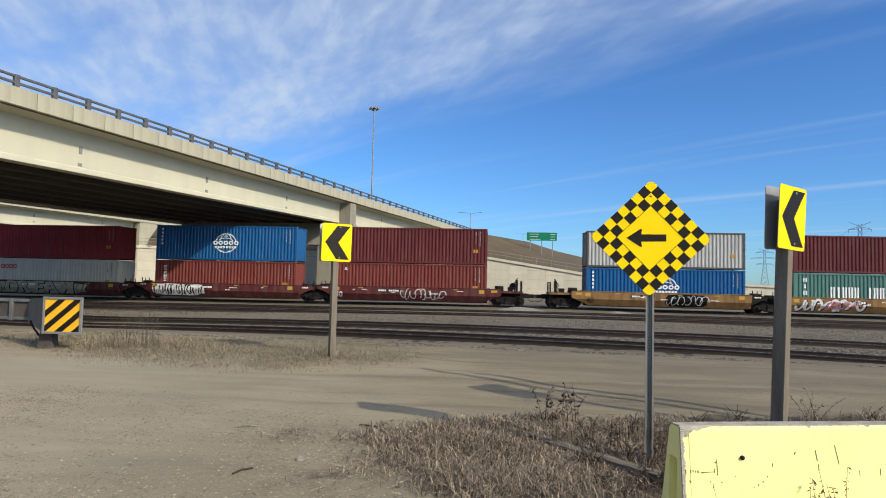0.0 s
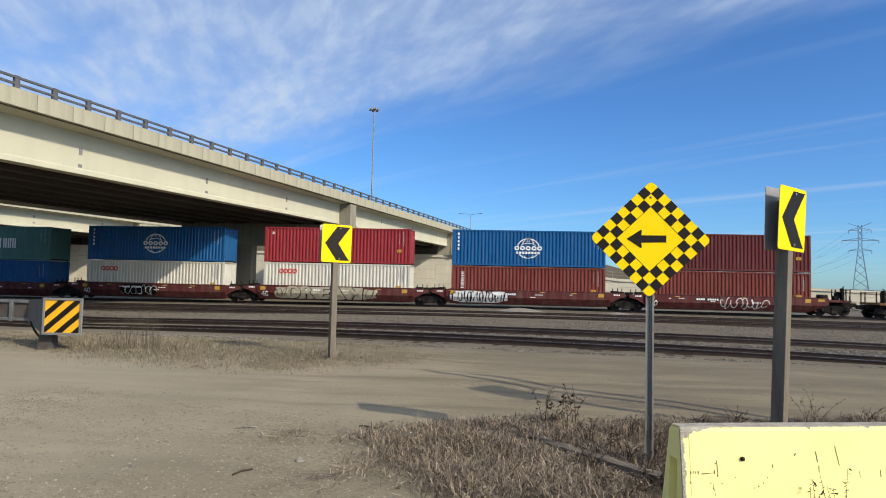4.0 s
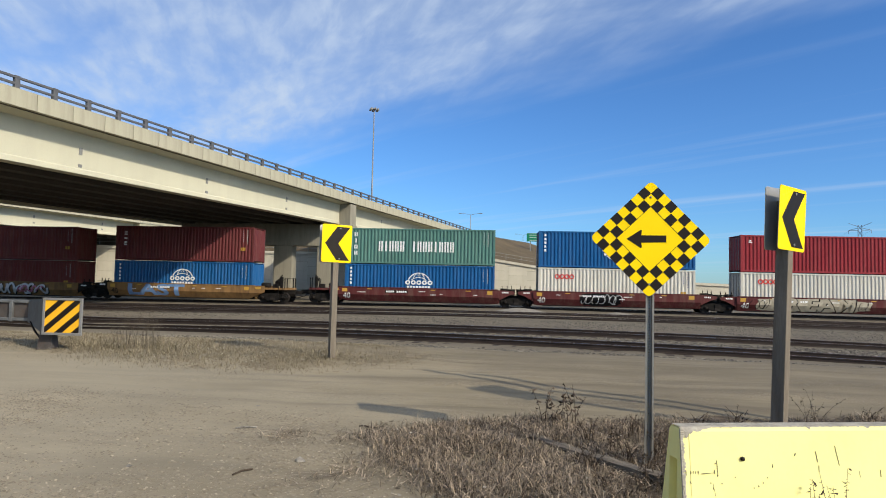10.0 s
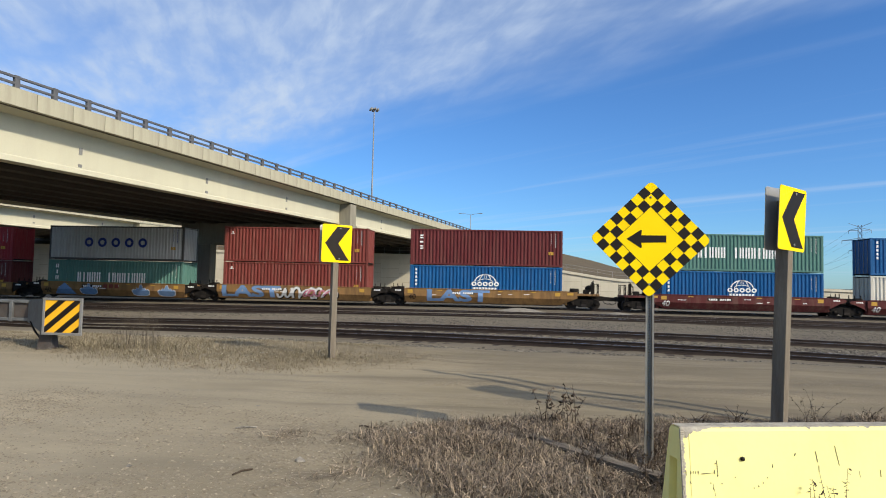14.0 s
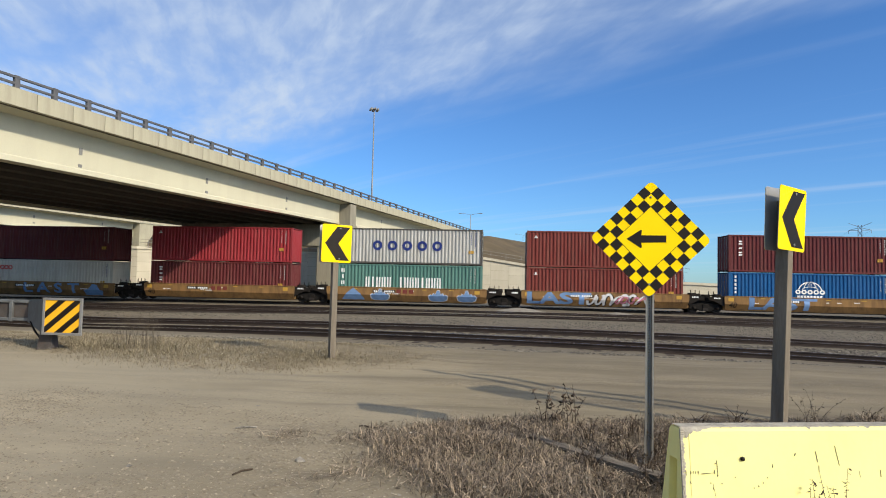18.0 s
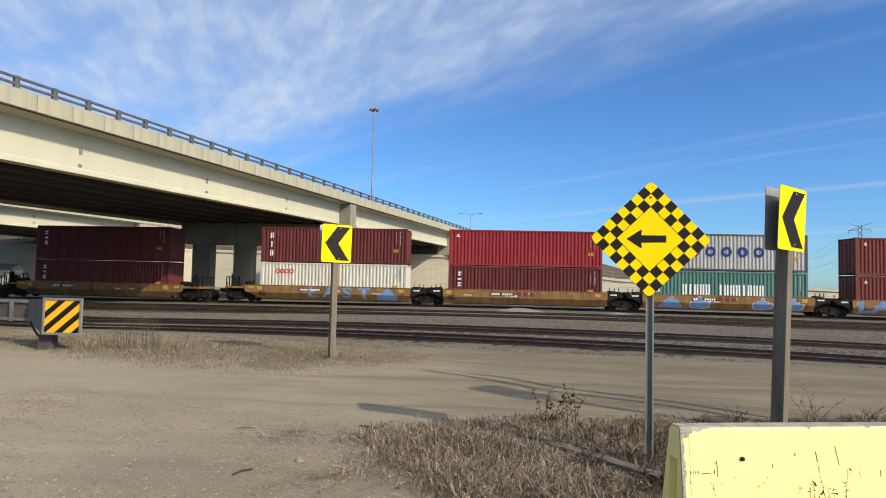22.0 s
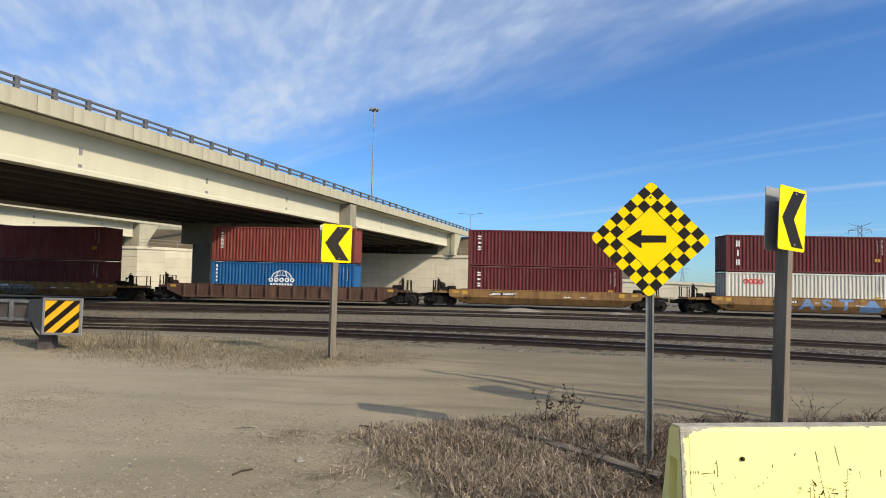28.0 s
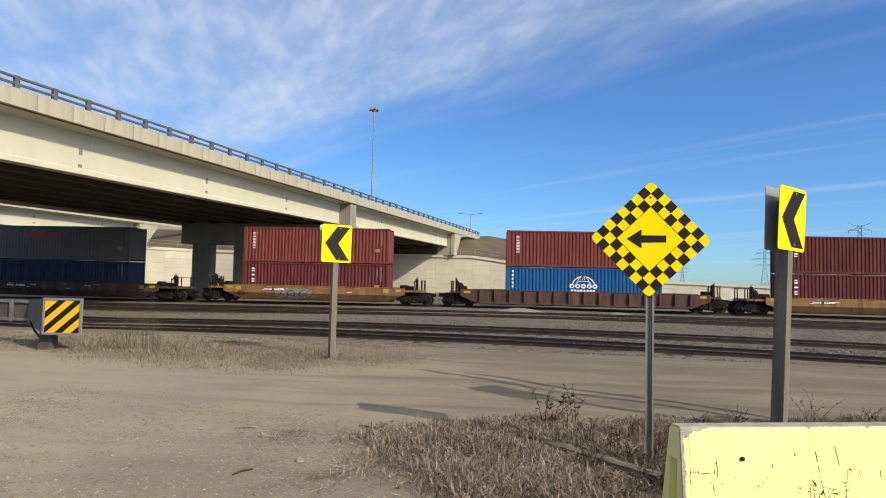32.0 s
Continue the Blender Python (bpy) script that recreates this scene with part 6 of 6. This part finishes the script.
# ---- dry grass, weeds and stones ----
def blades(name, spots, h0, h1, width, mat, lean=0.5, segs=2):
    """Thin bent blades at the given places, one mesh."""
    v, f = [], []
    for x, y, s in spots:
        z = ground_z(x, y) - 0.01
        a, b = random.uniform(0, 6.283), random.uniform(0.1, lean)
        h = random.uniform(h0, h1) * s
        w = width * random.uniform(0.6, 1.3)
        ca, sa = math.cos(a), math.sin(a)
        k = len(v)
        for j in range(segs):
            t = j / segs
            bend = b * t * t * h * 1.4
            ww = w * (1 - 0.6 * t)
            px, py, pz = x + ca * bend, y + sa * bend, z + h * t * (1 - 0.25 * b * t)
            v += [(px - sa * ww, py + ca * ww, pz), (px + sa * ww, py - ca * ww, pz)]
        v.append((x + ca * b * h * 1.4, y + sa * b * h * 1.4, z + h * (1 - 0.25 * b)))
        for j in range(segs - 1):
            f.append((k + 2 * j, k + 2 * j + 1, k + 2 * j + 3, k + 2 * j + 2))
        f.append((k + 2 * segs - 2, k + 2 * segs - 1, k + 2 * segs))
    return mesh_from(name, v, f, mat)


def over_timber(x, y):
    """Whether a place lies on the half-buried timber."""
    c, q = math.cos(radians(-58)), math.sin(radians(-58))
    u, v = (x - 0.93) * c + (y - 6.20) * q, (y - 6.20) * c - (x - 0.93) * q
    return abs(u) < 1.0 and abs(v) < 0.03


def scatter(poly, count, freq, cut, seed, soft=0.5, feather=0.0):
    xs, ys = [p[0] for p in poly], [p[1] for p in poly]
    out, tries = [], 0
    while len(out) < count and tries < count * 12:
        tries += 1
        x, y = random.uniform(min(xs), max(xs)), random.uniform(min(ys), max(ys))
        if not inside(poly, x, y) or over_timber(x, y):
            continue
        n = noise.noise((x * freq, y * freq, seed)) + 0.4 * noise.noise((x * freq * 3, y * freq * 3, seed + 5))
        if n < cut and random.random() > soft * 0.25:
            continue
        out.append((x + random.gauss(0, feather), y + random.gauss(0, feather), 0.6 + 0.6 * max(0.0, min(1.0, 0.5 + n))))
    return out


def litter(name, poly, step, lift, mat, cut, soft):
    """A thin scatter of dead matter over the dirt that thins out towards its border."""
    xs, ys = [p[0] for p in poly], [p[1] for p in poly]
    v, f, at = [], [], {}

    def vert(i, j):
        if (i, j) not in at:
            x, y = min(xs) + i * step, min(ys) + j * step
            at[i, j] = len(v)
            v.append((x + random.uniform(-0.4, 0.4) * step, y + random.uniform(-0.4, 0.4) * step, ground_z(x, y) + lift + 0.003 * abs(noise.noise((x * 5, y * 5, 2)))))
        return at[i, j]
    for i in range(int((max(xs) - min(xs)) / step)):
        for j in range(int((max(ys) - min(ys)) / step)):
            x, y = min(xs) + (i + 0.5) * step, min(ys) + (j + 0.5) * step
            wx, wy = x + 0.4 * noise.noise((x * 1.3, y * 1.3, 9)) + random.gauss(0, soft), y + 0.3 * noise.noise((x * 1.3, y * 1.3, 19)) + random.gauss(0, soft)
            n = noise.noise((x * 1.6, y * 1.6, 33)) + 0.5 * noise.noise((x * 6, y * 6, 31))
            if inside(poly, wx, wy) and n + random.gauss(0, 0.22) > cut:
                f.append((vert(i, j), vert(i + 1, j), vert(i + 1, j + 1), vert(i, j + 1)))
    return mesh_from(name, v, f, mat, smooth=True)


random.seed(7)
tagged(part("grass_litter", litter("grass_litter", FRONT_PATCH, 0.024, 0.004, "litter", -0.28, 0.12)), "dark matted dead grass and soil", "grass litter", kind="stuff")
tagged(part("grass_litter", litter("grass_litter", ISLAND, 0.05, 0.003, "island_litter", 0.12, 0.30)), "thin dead grass over the dirt round the sign", "grass litter", kind="stuff")
NEAR_LOW = [(-1.25, 6.85), (-0.5, 7.2), (0.7, 7.9), (1.35, 6.5), (1.0, 4.6), (0.7, 4.0), (0.05, 4.4), (-0.42, 5.2), (-0.95, 6.1)]
tagged(part("dry_grass", blades("dry_grass", scatter(FRONT_PATCH, 19000, 1.3, -0.06, 1.0, 0.5, 0.10), 0.03, 0.14, 0.0036, "grass", 1.7, 4)),
       "short matted brown dry grass beside the barrier", "grass", kind="stuff")
tagged(part("dry_grass", blades("dry_grass", scatter(NEAR_LOW, 24000, 1.8, -0.10, 2.0, 0.5, 0.14), 0.03, 0.105, 0.0042, "grass", 1.6, 4)),
       "flattened brown grass by the roadside", "grass", kind="stuff")
BARE_EDGE = [(-2.2, 6.6), (-1.2, 7.1), (-0.5, 6.0), (0.0, 4.2), (-0.6, 3.9), (-1.3, 4.8), (-1.7, 5.6)]
tagged(part("dry_grass", blades("dry_grass", scatter(BARE_EDGE, 2600, 1.6, 0.18, 6.0, 0.15, 0.10), 0.02, 0.09, 0.0036, "grass", 3.0, 4)),
       "thin dry grass tufts on bare dirt", "grass", kind="stuff")
tagged(part("dry_grass", blades("dry_grass", scatter(ISLAND, 42000, 0.7, -0.05, 3.0, 0.8, 0.35), 0.02, 0.10, 0.004, "straw", 1.6)),
       "sparse pale dry grass round the far chevron sign", "grass", kind="stuff")
ISLAND_FRONT = [(-10.2, 13.6), (-9.0, 13.0), (-7, 11.9), (-4.6, 11.2), (-2.6, 12.0), (-2.2, 12.9), (-4.8, 13.2), (-7.0, 14.0), (-9.6, 14.6)]
tagged(part("dry_grass", blades("dry_grass", scatter(ISLAND_FRONT, 16000, 0.9, 0.0, 5.0, 0.6, 0.55), 0.02, 0.10, 0.0038, "straw", 1.8, 3)),
       "denser straw-coloured dry grass in front of the tracks", "grass", kind="stuff")
tall = []
for cx, cy, n, r in ((-8.0, 13.2, 420, 0.7), (-6.6, 13.0, 260, 0.9), (-7.3, 13.6, 240, 0.6), (-9.8, 14.6, 200, 0.8), (-3.4, 12.3, 160, 0.5)):
    tall += [(random.gauss(cx, r * 0.5), random.gauss(cy, r * 0.4), 1.0) for _ in range(n)]
tagged(part("tall_dry_grass", blades("tall_dry_grass", tall, 0.10, 0.36, 0.004, "straw", 1.2, 3)), "tall pale straw-coloured grass tufts", "grass", kind="stuff")


def flecks(name, spots, r0, r1, mat):
    """Small curled bits of leaf and straw lying on the grass."""
    v, f = [], []
    for x, y, s in spots:
        z, a, r, q = ground_z(x, y) + random.uniform(0.005, 0.05), random.uniform(0, 6.283), random.uniform(r0, r1), random.uniform(0.25, 0.7)
        ca, sa, k = math.cos(a) * r, math.sin(a) * r, len(v)
        v += [(x - ca, y - sa, z + random.uniform(0, 0.4) * r), (x + sa * q, y - ca * q, z + 0.3 * r), (x + ca, y + sa, z + random.uniform(0, 0.9) * r), (x - sa * q, y + ca * q, z + 0.1 * r)]
        f += [(k, k + 1, k + 3), (k + 1, k + 2, k + 3)]
    return mesh_from(name, v, f, mat)


tagged(part("plant_litter", flecks("plant_litter", scatter(FRONT_PATCH, 900, 1.0, -0.2, 8.0, 0.5, 0.15), 0.006, 0.022, "pale_litter")), "bleached bits of leaf and straw in the grass", "plant litter", kind="stuff")
tagged(part("plant_litter", flecks("plant_litter", scatter(ISLAND_FRONT, 700, 1.0, -0.3, 9.0, 0.5, 0.35), 0.01, 0.03, "pale_litter")), "bleached bits of leaf and straw round the sign", "plant litter", kind="stuff")


def weed(name, x, y, h, n, seed, label, mat="weed", droop=0.4, leaf=0.03, leaves=14, thick=0.0045):
    """A dead plant: bent stalks with side twigs and hanging dry leaves."""
    rnd = random.Random(seed)
    w = thing(name, pose(x, y, ground_z(x, y) - 0.02), label, "weed", "dead weeds")
    for k in range(n):
        a, b, hh = rnd.uniform(0, 6.283), rnd.uniform(0.1, droop), h * rnd.uniform(0.6, 1.0)
        bx, by = rnd.gauss(0, 0.05), rnd.gauss(0, 0.05)
        pts = [(bx + math.cos(a) * b * hh * t * t, by + math.sin(a) * b * hh * t * t, hh * t) for t in (0, 0.25, 0.5, 0.75, 1)]
        part("stalk", tube("stalk", pts, thick, mat, 5, thick / 3), w)
        v, f = [], []
        for j in range(leaves):
            t = rnd.uniform(0.35, 1.0)
            px, py, pz = bx + math.cos(a) * b * hh * t * t, by + math.sin(a) * b * hh * t * t, hh * t
            d = rnd.uniform(0, 6.283)
            l = leaf * rnd.uniform(0.6, 1.6)
            ex, ey, ez = px + math.cos(d) * l, py + math.sin(d) * l, pz + rnd.uniform(-1.2, 0.5) * l
            q = len(v)
            v += [(px, py, pz), ((px + ex) / 2 - math.sin(d) * l * 0.28, (py + ey) / 2 + math.cos(d) * l * 0.28, (pz + ez) / 2), (ex, ey, ez),
                  ((px + ex) / 2 + math.sin(d) * l * 0.28, (py + ey) / 2 - math.cos(d) * l * 0.28, (pz + ez) / 2 - 0.3 * l)]
            f.append((q, q + 1, q + 2, q + 3))
        part("dry_leaves", mesh_from("dry_leaves", v, f, mat), w, "brown shrivelled leaves")
    return w


weed("dead_weed", 0.67, 7.55, 0.50, 5, 1, "dark dead weed stalks in brown grass", leaf=0.045)
weed("dead_weed", 0.95, 7.65, 0.52, 5, 2, "dark dead weed stalks in brown grass", leaf=0.05)
weed("dead_weed", 3.72, 7.7, 0.52, 9, 3, "dry branching weed beside a wooden post", "twig", 0.7, 0.022, 16, 0.003)
weed("dead_weed", 4.6, 8.2, 0.30, 7, 4, "dry branching weed beside the barrier", "weed", 0.9, 0.02, 14, 0.003)
weed("dead_weed", 5.3, 8.4, 0.28, 7, 5, "dry branching weed beside the barrier", "weed", 0.9, 0.02, 14, 0.003)
weed("dead_weed", 1.55, 6.1, 0.42, 7, 6, "dry bushy weed at the foot of a steel post", leaf=0.03)
weed("dead_weed", 1.25, 6.4, 0.36, 6, 8, "dry bushy weed at the foot of a steel post", leaf=0.03)
for x, y, h, n, seed in ((1.88, 3.72, 0.64, 7, 9), (1.98, 3.72, 0.66, 7, 10), (1.75, 3.70, 0.56, 4, 12), (1.82, 3.71, 0.57, 4, 13)):
    weed("dead_weed", x, y, h, n, seed, "dry seeded weed growing against the yellow barrier", "weed", 0.16, 0.019, 34, 0.003)
weed("dead_weed", 1.22, 3.66, 0.56, 4, 11, "thin dry weed growing against the yellow barrier", "twig", 0.16, 0.010, 3, 0.0025)
for k, (x, y, h) in enumerate(((1.28, 6.0, 0.34), (1.7, 6.25, 0.30), (1.35, 5.55, 0.26), (1.62, 5.7, 0.34), (1.05, 6.75, 0.30), (1.9, 6.6, 0.32), (1.5, 5.2, 0.28), (1.2, 5.1, 0.2), (2.3, 7.2, 0.3), (1.6, 7.1, 0.28), (2.8, 7.5, 0.3))):
    weed("dead_weed", x, y, h, 9, 60 + k, "low bushy dead weed in brown grass", "weed", 0.9, 0.018)
rw = random.Random(77)
for k in range(14):
    weed("dead_weed", rw.uniform(0.85, 1.75), rw.uniform(4.5, 6.0), rw.uniform(0.12, 0.26), 7, 120 + k, "low dark dead weed beside a steel post", "weed", 1.0, 0.02)
for k in range(9):
    weed("tall_weed", -8.05 + 0.11 * k, 13.2 + 0.3 * math.sin(k * 2.1), 0.8 + 0.4 * abs(math.sin(k * 1.7)), 6, 40 + k, "tall bare brown weed stalks", "twig", 0.42, 0.016, 9, 0.0035)


def stones(name, spots, r0, r1, mat, flat=0.62):
    v, f = [], []
    base = [(1, 0, 0), (0, 1, 0), (-1, 0, 0), (0, -1, 0), (0, 0, 1), (0, 0, -0.6), (0.6, 0.6, 0.45), (-0.6, -0.5, 0.5)]
    faces = [(0, 1, 6), (1, 4, 6), (4, 0, 6), (1, 2, 4), (2, 3, 7), (3, 4, 7), (4, 2, 7), (3, 0, 4), (1, 0, 5), (2, 1, 5), (3, 2, 5), (0, 3, 5)]
    for x, y, _ in spots:
        r = r0 + (r1 - r0) * random.random() ** 3
        a, z = random.uniform(0, 6.283), ground_z(x, y)
        k = len(v)
        for p, q, s in base:
            j = random.uniform(0.7, 1.25)
            v.append((x + r * j * (p * math.cos(a) - q * math.sin(a)), y + r * j * (p * math.sin(a) + q * math.cos(a)), z + flat * r * j * s + 0.1 * r))
        f += [tuple(k + i for i in t) for t in faces]
    return mesh_from(name, v, f, mat)


YARD = [(-6.4, 8.2), (-4.4, 8.6), (-2.9, 7.9), (-1.4, 7.0), (-0.9, 5.2), (0.3, 3.2), (-4.2, 3.2)]
tagged(part("loose_gravel", stones("loose_gravel", scatter(YARD, 34000, 0.8, 0.0, 11.0, 0.45, 0.3), 0.0025, 0.0155, "gravel", 0.5)), "loose mixed gravel scattered over the dirt", "gravel", kind="stuff")
SHOULDER = [(-16, 22.6), (0, 19.8), (12, 17.6), (12, 17.0), (0, 19.0), (-16, 21.8)]
tagged(part("loose_gravel", stones("loose_gravel", scatter(SHOULDER, 6000, 0.8, -0.3, 12.0, 0.5, 0.2), 0.015, 0.05, "ballast_stone")), "coarse grey ballast stones along the rails", "gravel", kind="stuff")
BETWEEN = [(-18, 27.0), (0, 25.4), (16, 23.6), (16, 20.8), (0, 23.4), (-18, 26.0)]
tagged(part("loose_gravel", stones("loose_gravel", scatter(BETWEEN, 9000, 0.8, -0.3, 13.0, 0.5, 0.2), 0.02, 0.055, "ballast_stone")), "coarse grey ballast stones between two tracks", "gravel", kind="stuff")
MIDDLE = [(-26, 36.6), (24, 36.6), (22, 27.0), (0, 29.2), (-24, 31.4)]
tagged(part("loose_gravel", stones("loose_gravel", scatter(MIDDLE, 13000, 0.35, -0.1, 14.0, 0.5, 0.2), 0.015, 0.05, "ballast_stone")), "coarse grey ballast stones in the middle of the yard", "gravel", kind="stuff")
FAR_STRIP = [(-32, 42.0), (30, 42.0), (30, 39.8), (-32, 39.8)]
tagged(part("loose_gravel", stones("loose_gravel", scatter(FAR_STRIP, 5000, 0.4, -0.2, 15.0, 0.5, 0.2), 0.02, 0.055, "ballast_stone")), "coarse grey ballast stones before the train", "gravel", kind="stuff")
for x, y, r in ((-1.65, 5.57, 0.055), (-2.9, 7.9, 0.03), (-3.0, 5.2, 0.03), (0.45, 5.3, 0.05), (-0.2, 5.6, 0.06)):
    random.seed(int(x * 100))
    tagged(part("stone", stones("stone", [(x, y, 1)], r, r, "stone")), "pale angular stone lying on the dirt", "stone", "loose stones")
for x, y, a, l in ((-2.6, 6.75, 20, 0.22), (-1.35, 6.95, -15, 0.12), (-2.0, 5.15, 60, 0.2)):
    tagged(part("stick", tube("stick", [(-l / 2, 0, 0.012), (0, 0.01, 0.02), (l / 2, 0, 0.012)], 0.008, "stone" if l > 0.21 else "weed", 6), None, "", pose(x, y, ground_z(x, y), 0, 0, a)),
           "small broken stick on the dirt", "stick", "sticks on the ground")


# ---- everything that moves ----
def motions():
    for ob, xc, up in MOVERS:
        rows = []
        for t, s in RUN:
            y, z, turn = train_line(xc + s)
            rows.append((t, pose(xc + s, y, z + up, 0, 0, turn)))
        walk(ob, rows)
    # wheels roll: one turn for each 2.64 m
    for wheel, x in WHEELS:
        walk(wheel, [(t, pose(x, 0, 0.42, 0, (np.interp(t, [r[0] for r in RUN], [r[1] for r in RUN]) / 0.42) * 57.29578, 0)) for t in np.arange(0, 32.05, 0.1)])


motions()
